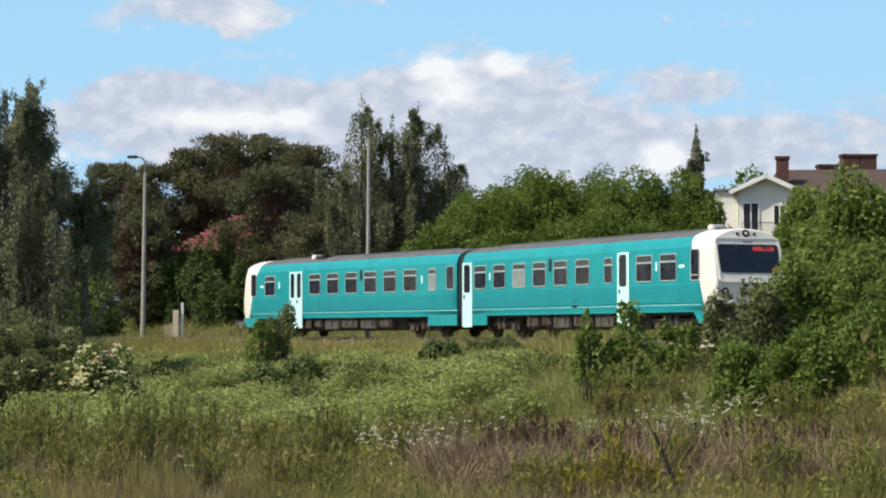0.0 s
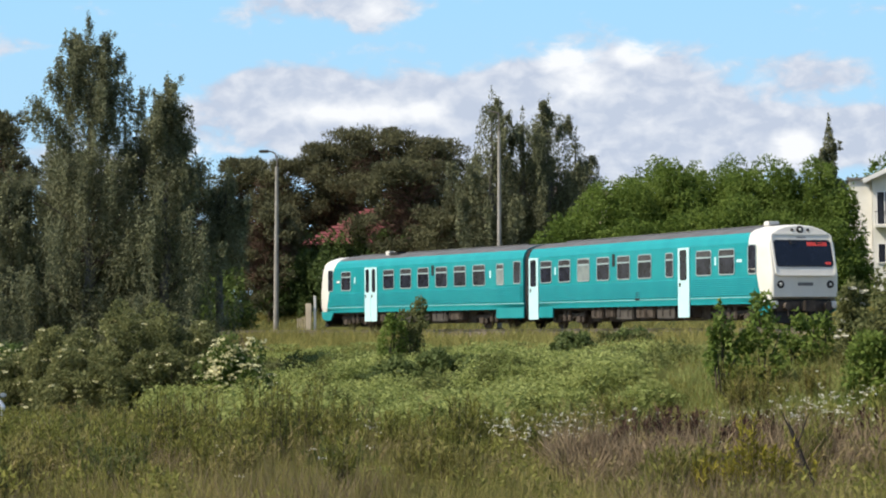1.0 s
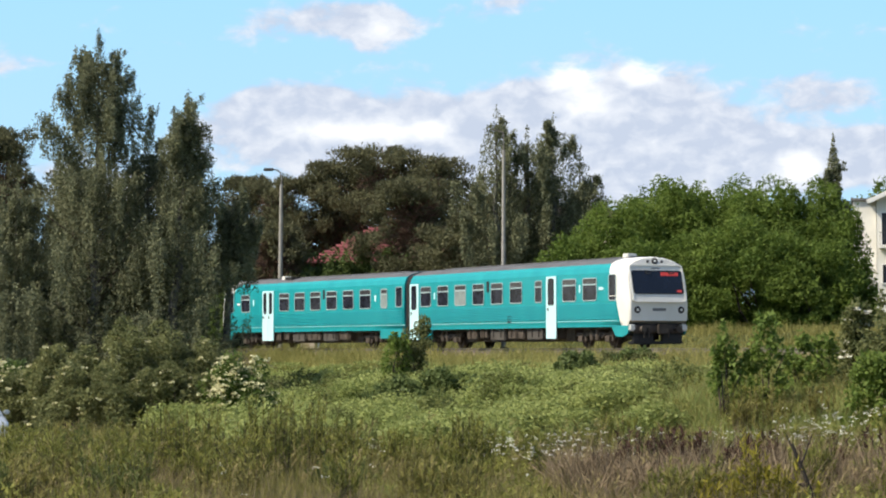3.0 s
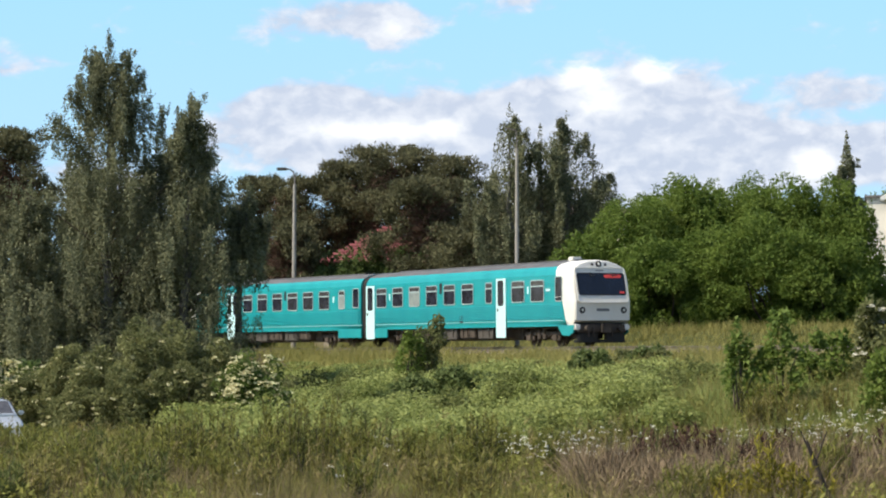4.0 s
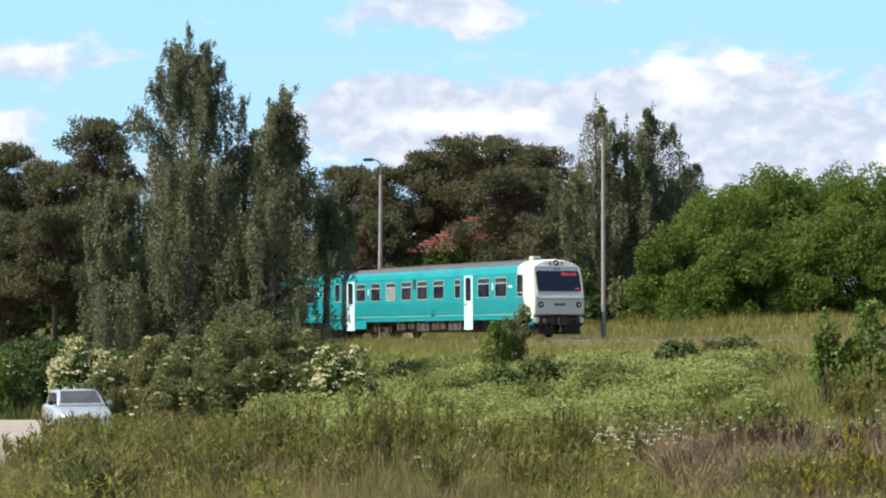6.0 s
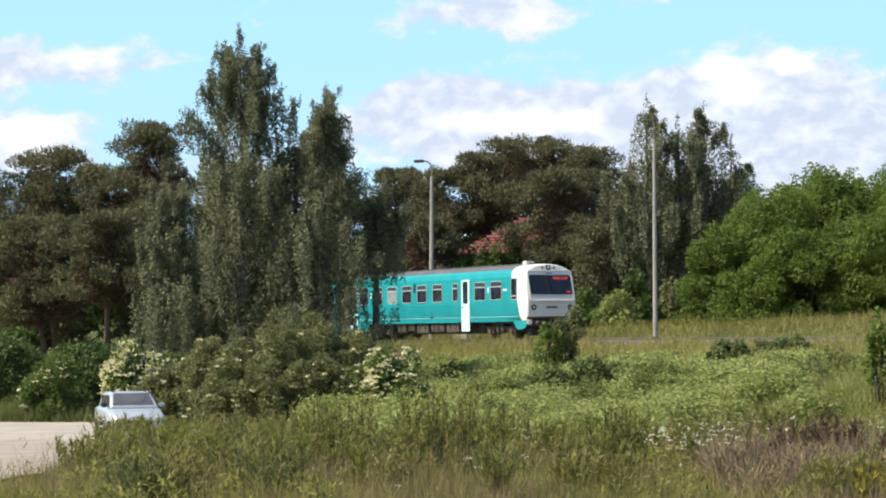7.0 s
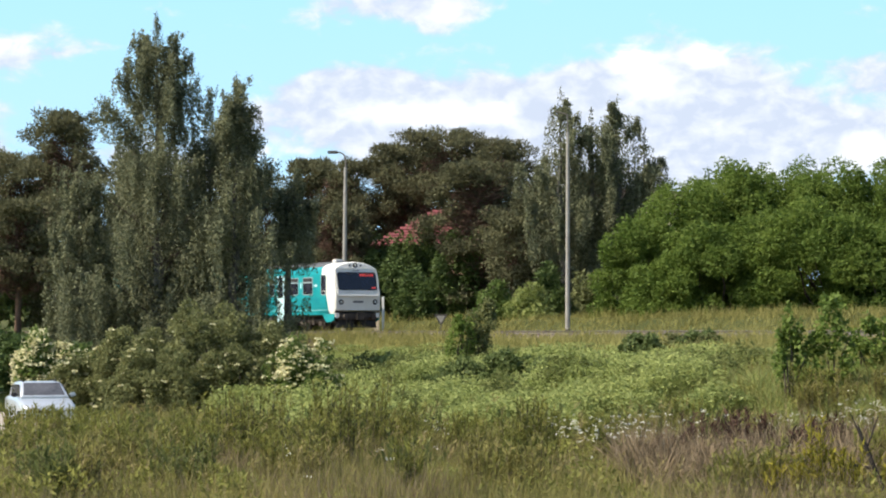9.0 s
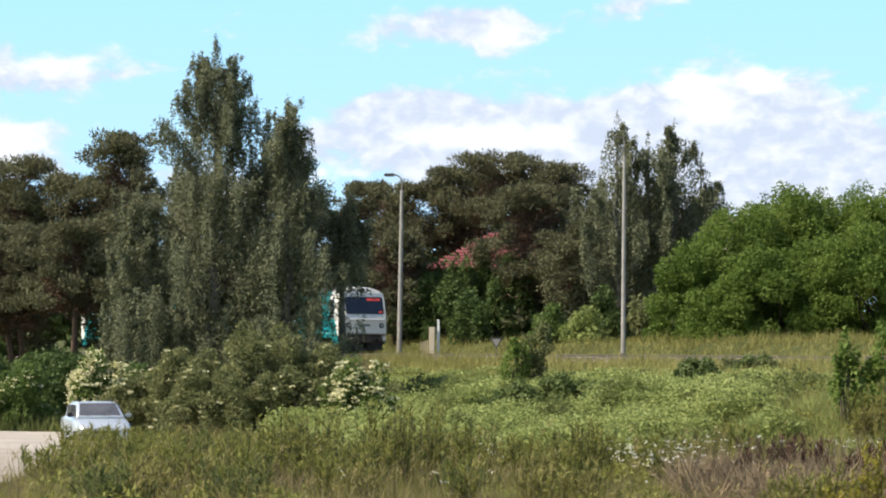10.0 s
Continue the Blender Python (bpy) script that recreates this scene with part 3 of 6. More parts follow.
# ---- foliage ----
def leaf_mesh(name, at, along, across, length, width, material, parent=None, label="", fold=0.12, sides=3):
    """One mesh of many small pointed leaves: where each starts, the way it points, its breadth, in numpy arrays. sides 4: broad petals."""
    n = len(at)
    length, width = np.broadcast_to(length, n)[:, None], np.broadcast_to(width, n)[:, None]
    up = np.cross(along, across)
    v = np.empty((n, sides, 3), np.float32)
    if sides == 3:
        v[:, 0] = at + across * width * 0.5
        v[:, 1] = at + along * length + up * width * fold
        v[:, 2] = at - across * width * 0.5
    else:
        v[:, 0] = at
        v[:, 1] = at + along * length * 0.45 + across * width * 0.5 + up * width * fold
        v[:, 2] = at + along * length
        v[:, 3] = at + along * length * 0.45 - across * width * 0.5 + up * width * fold
    me = bpy.data.meshes.new(name)
    me.vertices.add(sides * n)
    me.vertices.foreach_set("co", v.ravel())
    me.loops.add(sides * n)
    me.loops.foreach_set("vertex_index", np.arange(sides * n, dtype=np.int32))
    me.polygons.add(n)
    me.polygons.foreach_set("loop_start", np.arange(0, sides * n, sides, dtype=np.int32))
    me.materials.append(material)
    me.update(calc_edges=True)
    ob = new(name, me)
    if parent is not None:
        ob.parent = parent
    return tagged(ob, label)


def unit(v):
    return v / np.maximum(np.linalg.norm(v, axis=-1, keepdims=True), 1e-9)


def frames_for(rng, along):
    """A breadth for each leaf, square to the way it points."""
    r = rng.normal(size=along.shape)
    return unit(np.cross(along, r))


def facing_up(rng, along, loose=0.55):
    """Breadths for leaves that spread their faces to the sky."""
    return unit(np.cross(along, rng.normal(size=along.shape) * loose + np.array([-0.25, -0.1, 1.0])))


def on_lumps(rng, lumps, leaf, cover=1.3, droop=0.2, spread=0.9):
    """Leaves over lumps (x, y, z, rx, ry, rz), pointing outwards and down by turns. leaf: length and breadth."""
    at, along = [], []
    for x, y, z, rx, ry, rz in lumps:
        area = 4 * math.pi * ((rx * ry) ** 1.6 / 3 + (rx * rz) ** 1.6 / 3 + (ry * rz) ** 1.6 / 3) ** (1 / 1.6)
        n = max(8, int(cover * area / (0.5 * leaf[0] * leaf[1])))
        d = unit(rng.normal(size=(n, 3)))
        r = 1.0 - np.abs(rng.normal(scale=0.2, size=(n, 1))) + 0.12 * (rng.random((n, 1)) ** 4)
        wob = 1 + 0.14 * np.sin(d[:, :1] * 7 + x * 3) * np.sin(d[:, 1:2] * 6 + y * 2) + 0.1 * np.sin(d[:, 2:3] * 9 + x)
        at.append(np.array([x, y, z]) + d * r * wob * np.array([rx, ry, rz]))
        along.append(unit(d * 0.5 + rng.normal(size=(n, 3)) * spread + np.array([0, 0, -droop])))
    return np.concatenate(at), np.concatenate(along)


def foliage(name, rng, lumps, leaf, material, parent, label="", cover=1.3, droop=0.2):
    leaf = (leaf[0] * 1.1, leaf[1] * 1.15)
    at, along = on_lumps(rng, lumps, leaf, cover * 0.8, droop)
    k = rng.uniform(0.7, 1.3, len(at))
    return leaf_mesh(name, at, along, facing_up(rng, along, 1.0), leaf[0] * k, leaf[1] * k, material, parent, label)


def dome(rng, w, d, h, count, low=0.1, size=(0.22, 0.4)):
    """Lumps that together make an uneven bush of that breadth, depth and height over the origin."""
    out = []
    for k in range(count):
        a, e = rng.uniform(0, 2 * math.pi), rng.uniform(low, 1.0)
        r = max(0.0, 1 - e ** 3) ** 0.4 * rng.uniform(0.5, 1.0)
        s = rng.uniform(*size)
        rw, rh = s * (w + d) / 4, s * h * 0.55
        out.append((math.cos(a) * r * (w / 2 - rw * 0.5), math.sin(a) * r * (d / 2 - rw * 0.5), e * (h - rh) * rng.uniform(0.82, 1.02),
                    rw * rng.uniform(0.8, 1.2), rw * rng.uniform(0.8, 1.2), rh * rng.uniform(0.8, 1.25)))
    return out


def limb(bm, p, q, r0, r1, rng, bend=0.08, steps=4, sides=6):
    """A tapering, slightly crooked limb."""
    p, q = Vector(p), Vector(q)
    last, lr = p, r0
    ln = (q - p).length
    for k in range(1, steps + 1):
        f = k / steps
        c = p.lerp(q, f) + (Vector(rng.normal(size=3)) * ln * bend * (1 - f) if k < steps else Vector())
        r = r0 + (r1 - r0) * f
        rod(bm, last, c, lr, r, sides)
        last, lr = c, r
    return bm


def z_at(x, y):
    return float(ground_z([x], [y])[0])


LEAF_BIRCH = leafy("birch_leaves", (0.043, 0.053, 0.028), (0.290, 0.300, 0.172), 0.22, 0.6, 0.9)
LEAF_PINE = leafy("pine_needles", (0.055, 0.058, 0.031), (0.185, 0.182, 0.095), 0.25, 0.7, 0.35)
LEAF_ROBINIA = leafy("fresh_green_leaves", (0.062, 0.110, 0.018), (0.205, 0.275, 0.060), 0.42, 0.6, 0.3)
LEAF_HAW = leafy("hawthorn_leaves", (0.058, 0.075, 0.028), (0.285, 0.295, 0.125), 0.38, 0.6, 0.7)
LEAF_ELDER = leafy("elder_leaves", (0.069, 0.119, 0.028), (0.185, 0.238, 0.070), 0.4, 0.5, 0.7)
LEAF_BRAMBLE = leafy("bramble_leaves", (0.122, 0.168, 0.040), (0.46, 0.50, 0.185), 0.38, 0.65, 0.45)
LEAF_MOUND = leafy("mound_leaves", (0.055, 0.085, 0.028), (0.22, 0.27, 0.095), 0.3, 0.55, 0.7)
LEAF_NETTLE = leafy("nettle_leaves", (0.075, 0.100, 0.030), (0.25, 0.27, 0.095), 0.42, 0.65, 0.6)
LEAF_MAPLE = leafy("maple_leaves", (0.070, 0.125, 0.024), (0.27, 0.345, 0.085), 0.45, 0.6, 0.6)
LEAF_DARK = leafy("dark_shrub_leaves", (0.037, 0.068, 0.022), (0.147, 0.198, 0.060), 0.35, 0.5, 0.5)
GRASS = leafy("meadow_grass", (0.082, 0.085, 0.021), (0.44, 0.395, 0.135), 0.42, 0.6, 0.45)
HAY = leafy("dry_grass", (0.200, 0.158, 0.062), (0.450, 0.375, 0.175), 0.35, 0.7, 0.2)
VERGE = leafy("ripening_verge_grass", (0.17, 0.165, 0.045), (0.50, 0.455, 0.165), 0.4, 0.65, 0.25)
DEADWEED = leafy("dead_weed_stalks", (0.026, 0.018, 0.011), (0.45, 0.345, 0.22), 0.08, 0.85, 0.9)
RUSSET = leafy("russet_dead_stalks", (0.055, 0.038, 0.024), (0.40, 0.31, 0.20), 0.25, 0.8, 0.9)
WEED = leafy("mugwort_leaves", (0.058, 0.074, 0.016), (0.39, 0.385, 0.105), 0.4, 0.6, 0.5)
DOCK = leafy("rusty_dock_seed", (0.028, 0.015, 0.011), (0.15, 0.085, 0.06), 0.1, 0.8, 0.8)
YELLOW = leafy("yellow_weed", (0.16, 0.16, 0.02), (0.42, 0.36, 0.05), 0.3, 0.6, 0.8)
BLOSSOM = leafy("cream_blossom", (0.60, 0.56, 0.30), (0.82, 0.79, 0.54), 0.25, 0.7, 1.0)
PETAL = leafy("white_petals", (0.72, 0.69, 0.58), (0.88, 0.86, 0.78), 0.25, 0.7, 1.0)
PINETWIG = leafy("brown_pine_twigs", (0.055, 0.034, 0.025), (0.19, 0.115, 0.083), 0.0, 0.9, 0.5)
TWIGS = leafy("bare_twigs", (0.10, 0.075, 0.055), (0.24, 0.19, 0.15), 0.0, 0.9, 1.0)


def birch(x, y, h, w, seed, low=0.14, leaves=20000, label="tall weeping silver birch with grey-green hanging foliage", lean=0.0, leaf=0.105, full=0.0, hang=1.0):
    """A birch: boughs that arch outwards and let down long curtains of leaves, with dark gaps between them. full: how much broader the upper crown is than a cone."""
    rng = np.random.default_rng(seed)
    g = z_at(x, y)
    tree = thing("birch_tree", label, "tree", Matrix.Translation((x, y, g)), "birches beside the track")
    bm = bmesh.new()
    limb(bm, (0, 0, -0.3), (lean, 0, h * 0.91), 0.20 + h * 0.008, 0.015, rng, 0.015, 8, 8)
    part("trunk", bm, BIRCHBARK, tree, "pale birch trunk with dark patches")
    heights = np.maximum.accumulate([low, low + 0.08, 0.3, 0.5, 0.65, 0.8, 0.9, 0.96, 1.0]) + np.arange(9) * 1e-4
    radii = np.array([0.70, 0.92, 1.0, 0.88, 0.72, 0.46 + 0.28 * full, 0.24 + 0.38 * full, 0.11 + 0.28 * full, 0.02 + 0.12 * full]) * w / 2
    boughs = max(14, leaves // 1500)
    tips = []
    bm = bmesh.new()
    for k in range(boughs):
        while True:
            s = rng.uniform(low + 0.04, 0.99)
            if rng.random() < np.interp(s, heights, radii) / (w / 2) + 0.22:
                break
        a = k * 2.39996 + rng.normal() * 0.3
        r = float(np.interp(s, heights, radii)) * (1.22 - 0.72 * rng.random() ** 1.3)
        r = min(r, float(np.interp(s, heights, radii)) * (1.3 - 0.45 * max(0.0, (s - 0.6) / 0.4)))
        p = Vector((lean * s, 0, h * max(s - 0.10 - 0.02 * r, 0.05)))
        q = Vector((lean * s + math.cos(a) * r, math.sin(a) * r, h * s))
        tips.append((p, q, s, r))
        if k % 2 == 0:
            limb(bm, p, q, 0.04 * (1.3 - s) + 0.012, 0.01, rng, 0.05, 3, 4)
    tagged(part("branchwork", bm, BARK, tree), kind="stuff")
    at = []
    for p, q, s, r in tips:
        strands = 18
        f = 1.08 - 0.6 * rng.random(strands) ** 1.5 if r > 0.5 else rng.uniform(0.0, 1.1, strands)
        root = np.array(p) + f[:, None] * np.array(q - p) + rng.normal(size=(strands, 3)) * np.array([0.14, 0.14, 0.14])
        root[:, 2] += 0.25 * np.sin(np.clip(f, 0, 1) * math.pi) * r * 0.5
        drop = rng.uniform(0.2, 1.5, strands) * hang * (0.25 + 1.7 * np.clip((h - root[:, 2]) / (0.45 * h), 0, 1))
        drop = np.minimum(drop, np.maximum(0.25, root[:, 2] - low * h * (0.55 if low < 0.3 else 0.9)))
        n = np.maximum(12, (1200 * drop / drop.sum())).astype(int)
        i = np.repeat(np.arange(strands), n)
        t = rng.random((len(i), 1))
        drift = rng.normal(size=(strands, 3)) * np.array([0.10, 0.10, 0.0])
        at.append(root[i] - t * drop[i][:, None] * np.array([0, 0, 1.0]) + t * drift[i] + rng.normal(size=(len(i), 3)) * np.array([0.065, 0.065, 0.05]))
    # thin sprays round the leader
    n = 130 if full < 0.3 else 20
    t = rng.random(n)
    r = (1 - t) * 0.09 * w * rng.random(n)
    a = rng.uniform(0, 2 * math.pi, n)
    tuft = np.stack([lean + np.cos(a) * r, np.sin(a) * r, h * (0.88 + 0.1 * t)], 1)
    at.append(np.repeat(tuft, 5, 0) + rng.normal(size=(n * 5, 3)) * np.array([0.05, 0.05, 0.13]))
    # the shaded inside of the crown
    n = leaves // 5
    s = rng.uniform(low, 0.93, n)
    a, f = rng.uniform(0, 2 * math.pi, n), np.sqrt(rng.random(n)) * 0.62
    r = np.interp(s, heights, radii) * f
    at.append(np.stack([lean * s + np.cos(a) * r, np.sin(a) * r, h * s - 0.4], 1))
    at = np.concatenate(at)
    along = unit(rng.normal(size=at.shape) * 0.55 + np.array([0, 0, -0.7]))
    k = rng.uniform(0.7, 1.3, len(at))
    leaf_mesh("crown", at, along, frames_for(rng, along), leaf * k, leaf * 0.62 * k, LEAF_BIRCH, tree, "hanging curtains of small leaves")
    return tree


def pine(x, y, top, w, seed, bare=0.35, tiers=36, label="dark spreading pine with a reddish trunk"):
    rng = np.random.default_rng(seed)
    g = z_at(x, y)
    h = top - 0.6 - g
    tree = thing("pine_tree", label, "tree", Matrix.Translation((x, y, g)), "pines behind the track")
    bm = bmesh.new()
    limb(bm, (0, 0, -0.3), (rng.normal() * 0.3, rng.normal() * 0.3, h * 0.95), 0.22, 0.04, rng, 0.012, 7, 8)
    part("trunk", bm, PINEBARK, tree, "reddish brown pine trunk")
    bm = bmesh.new()
    lumps = []
    for k in range(tiers):
        s = bare + (1 - bare) * (k + rng.random()) / tiers
        a = rng.uniform(0, 2 * math.pi)
        u = (s - bare) / (1 - bare)
        r = w / 2 * math.sqrt(max(0.02, 1 - max(0, (u - 0.2) / 0.83) ** 2)) * rng.uniform(0.35, 1.1)
        q = (math.cos(a) * r, math.sin(a) * r, h * s + r * 0.12)
        limb(bm, (0, 0, h * (s - 0.05)), q, 0.07, 0.02, rng, 0.1, 3, 5)
        rw = rng.uniform(0.14, 0.26) * w * 0.5 + 0.28
        for j in range(3):
            lumps.append((q[0] + rng.normal() * rw * 0.75, q[1] + rng.normal() * rw * 0.75, min(q[2] + rng.normal() * 0.35, h - rw * 0.5), rw * rng.uniform(0.6, 1.0), rw * rng.uniform(0.6, 1.0), rw * rng.uniform(0.34, 0.62)))
    tagged(part("branchwork", bm, PINEBARK, tree), kind="stuff")
    at, along = on_lumps(rng, lumps, (0.25, 0.10), 0.62, -0.45, 0.6)
    at += rng.normal(size=at.shape) * np.array([0.10, 0.10, 0.07])
    k = rng.uniform(0.7, 1.2, len(at))
    leaf_mesh("crown", at, along, frames_for(rng, along), 0.25 * k, 0.10 * k, LEAF_PINE, tree, "dark olive tufts of needles", 0.3)
    # bare brown twigs inside the crown
    n = 3200
    s = rng.uniform(max(bare, 0.25), 0.88, n)
    a, r = rng.uniform(0, 2 * math.pi, n), w / 2 * (0.15 + 0.8 * rng.random(n)) * np.sqrt(np.clip(1.15 - s, 0.1, 1))
    at = np.stack([np.cos(a) * r, np.sin(a) * r, h * s], 1)
    along = unit(np.stack([np.cos(a), np.sin(a), 0.25 + 0 * a], 1) + rng.normal(size=(n, 3)) * 0.5)
    tagged(leaf_mesh("deadwood", at, along, frames_for(rng, along), rng.uniform(0.3, 0.9, n), 0.055, PINETWIG, tree, "bare reddish brown twigs"), kind="stuff")
    return tree


def bush(name, label, category, x, y, w, d, h, seed, leaf, material, count=22, cover=1.25, group="", sink=0.0, low=0.05, stems=7, blossom=None, size=(0.22, 0.4), part_name="foliage"):
    """A shrub: crooked stems under an uneven leafy crown, with heads of blossom where it flowers."""
    rng = np.random.default_rng(seed)
    g = z_at(x, y) - sink
    ob = thing(name, label, category, Matrix.Translation((x, y, g)), group)
    bm = bmesh.new()
    lumps = dome(rng, w, d, h, count, low, size)
    for k in range(stems):
        l = lumps[rng.integers(len(lumps))]
        limb(bm, (rng.normal() * w * 0.06, rng.normal() * d * 0.06, -0.2), (l[0] * 0.85, l[1] * 0.85, l[2]), 0.02 + h * 0.008, 0.012, rng, 0.08, 4, 5)
    tagged(part("branchwork", bm, BARK, ob), kind="stuff")
    foliage(part_name, rng, lumps, leaf, material, ob, "", cover)
    if blossom:
        heads, spread, mat = blossom
        at, along = [], []
        for k in range(heads):
            l = lumps[rng.integers(len(lumps))]
            dd = unit(rng.normal(size=3) + np.array([-0.3, -0.7, 0.5]))
            c = np.array(l[:3]) + dd * np.array(l[3:]) * 1.02
            n = 14
            pos = c + rng.normal(size=(n, 3)) * np.array([spread, spread, spread * 0.35])
            at.append(pos)
            along.append(unit(rng.normal(size=(n, 3)) * np.array([1, 1, 0.4]) + dd * 0.5))
        at, along = np.concatenate(at), np.concatenate(along)
        leaf_mesh("blossom", at, along, frames_for(rng, along), 0.085, 0.08, mat, ob, "flat heads of cream blossom", sides=4)
    return ob


def trees():
    # the group of birches before the track
    a = birch(-17.9, 108.0, 17.1, 8.8, 11, 0.12, 140000)
    b = birch(-14.5, 107.0, 14.1, 4.9, 12, 0.1, 72000, "silver birch with drooping grey-green foliage", 0.3, 0.105, 0.2)
    c = birch(-12.9, 110.0, 10.5, 2.8, 13, 0.56, 12000, "smaller silver birch at the edge of its group", 0.9, 0.11, 0.5, 0.8)
    d = birch(-21.3, 107.0, 10.6, 3.1, 14, 0.05, 46000, "leafy lower birch hung with dense foliage", 0.2, 0.12, 0.5)
    e = birch(-16.1, 109.5, 12.9, 4.4, 15, 0.1, 34000, "silver birch standing within its group", 0.3, 0.125, 0.3)
    f = birch(-19.8, 110.5, 10.8, 4.2, 16, 0.1, 26000, "silver birch standing within its group", 0.0, 0.125, 0.3)
    blown_a = [(0, -8), (1, 0), (1.5, 9), (2, 13), (2.5, 12), (3, 7), (4.5, 3), (5, 8), (5.5, 4), (6, -8), (7.5, -8), (8, -13), (8.5, -4), (9, -3), (9.5, -6), (10, -1)]
    blown_b = [(0, -13), (0.5, -8), (1, -4), (1.5, 2), (2, 7), (2.5, 14), (3, 18), (4.5, -1), (5, 4), (5.5, 7), (6, 11), (7.5, -3), (8, -2), (8.5, -8), (9, -5), (9.5, -10), (10, -13)]
    for tree, rows, size in ((a, blown_a, 540.0), (b, blown_b, 450.0), (c, blown_b, 520.0), (d, blown_a, 700.0), (e, blown_a, 700.0), (f, blown_b, 700.0)):
        base = tree.matrix_basis.copy()
        SWAYING.append((tree, [(t, base @ Matrix.Rotation(p / size, 4, "Y")) for t, p in rows]))
    # birches behind the track, at the tall pole
    birch(-0.4, 150.0, 14.2, 5.8, 21, 0.1, 40000, "slender birch with an open pointed top", 0.0, 0.135, 0.5, 0.9)
    birch(1.5, 151.5, 13.1, 5.2, 24, 0.15, 28000, "broad grey-green birch behind the tall pole", 0.0, 0.135, 0.8, 0.9)
    birch(3.0, 150.5, 13.9, 6.0, 22, 0.12, 46000, "broad grey-green birch behind the tall pole", 0.0, 0.135, 0.9, 0.9)
    birch(4.7, 152.0, 11.8, 3.4, 23, 0.1, 15000, "broad grey-green birch behind the tall pole", 0.0, 0.135, 0.7, 0.9)
    # pines
    for k, (x, y, h, w, bare) in enumerate([(-12.4, 174, 16.6, 5.0, 0.3), (-8.3, 172, 17.4, 6.2, 0.3), (-4.6, 170, 16.6, 5.6, 0.32), (-5.7, 158, 14.2, 5.6, 0.12), (-14.6, 158, 11.5, 3.4, 0.1), (-15.6, 173, 15.4, 5.0, 0.25),
                                            (-1.2, 164, 13.5, 5.0, 0.2), (-10.4, 178, 16.9, 6.0, 0.3), (2.0, 166, 14.0, 5.0, 0.2),
                                            (-30.8, 152, 17.2, 5.2, 0.5), (-34.8, 156, 14.8, 6.0, 0.4), (-38.6, 158, 16.0, 6.6, 0.35), (-43.2, 158, 14.4, 6.5, 0.3), (-27.0, 160, 15.0, 6.0, 0.3),
                                            (-22.0, 170, 14.8, 6.0, 0.25), (-31.6, 141, 11.0, 4.6, 0.5), (-36.5, 146, 11.0, 5.6, 0.4), (-18.5, 178, 15.8, 6.0, 0.25), (-33.0, 160, 14.5, 6.0, 0.1), (-41.0, 164, 14.0, 7.0, 0.1), (-2.4, 152.5, 11.6, 4.4, 0.12)]):
        tree = pine(x, y, h, w, 40 + k, bare)
        if k in (6, 12):
            # pale dead boughs that stand out of the crown
            rng = np.random.default_rng(600 + k)
            for j in range(5):
                bm = bmesh.new()
                p = Vector((rng.normal() * 0.6 - 0.4, -w * 0.42, (h - z_at(x, y)) * rng.uniform(0.52, 0.78)))
                limb(bm, p, p + Vector((rng.uniform(-1.6, 1.6), -0.7, rng.uniform(0.1, 0.9))), 0.06, 0.02, rng, 0.12, 4, 5)
                part("dead_bough", bm, CONCRETE, tree, "pale bare dead bough")
    # the fresh green thicket behind the track
    green = "fresh green leafy tree in a dense thicket"
    for k, (x, y, w, h) in enumerate([(3.6, 134, 5.0, 5.8), (6.4, 136, 7.5, 8.9), (8.4, 139, 7.5, 9.2), (10.3, 137, 8.0, 9.4), (12.3, 139, 8.0, 9.8), (14.2, 136, 8.5, 9.6), (16.8, 135, 6.2, 9.3), (18.2, 133, 3.8, 7.4), (8.2, 131, 8.0, 5.8), (13.0, 130, 9.0, 6.4), (15.8, 129, 6.0, 6.0), (5.0, 131, 5.0, 3.6)]):
        bush("thicket_tree", green, "tree", x, y, w, w * 0.9, h, 70 + k, (0.16, 0.09), LEAF_ROBINIA, 76, 0.7, "green thicket behind the track", 0.2, 0.02, 6, None, (0.13, 0.26))
    for k, (x, y, w, h) in enumerate([(22.0, 112, 5.9, 7.1), (20.5, 115, 3.8, 6.8), (26.0, 114, 6.5, 7.6), (20.6, 108, 4.0, 4.6), (30, 116, 7, 7.5)]):
        bush("broadleaf_tree", "dark green broadleaf tree beside the track", "tree", x, y, w, w, h, 90 + k, (0.2, 0.13), LEAF_MAPLE, 34, 0.95, "trees at the curve", 0.2, 0.02, 6)
    # slender poplar and far crowns beside the houses
    birch(25.2, 190, 13.2, 2.7, 31, 0.1, 18000, "slender pale poplar behind the thicket", 0.0, 0.17, 0.35, 0.4)
    for k, (x, y, w, h) in enumerate([(30.5, 200, 8.0, 11.0), (27.5, 205, 6.0, 9.5), (47.5, 205, 7.0, 13.5), (39, 215, 9, 10.0), (12.0, 225, 5.0, 10.5), (21.5, 188, 5.5, 9.0)]):
        bush("distant_tree", "distant green tree above the roofs", "tree", x, y, w, w, h, 100 + k, (0.36, 0.22), LEAF_ROBINIA if k < 2 else LEAF_DARK, 24, 0.9, "distant trees", 0.2, 0.02, 5)
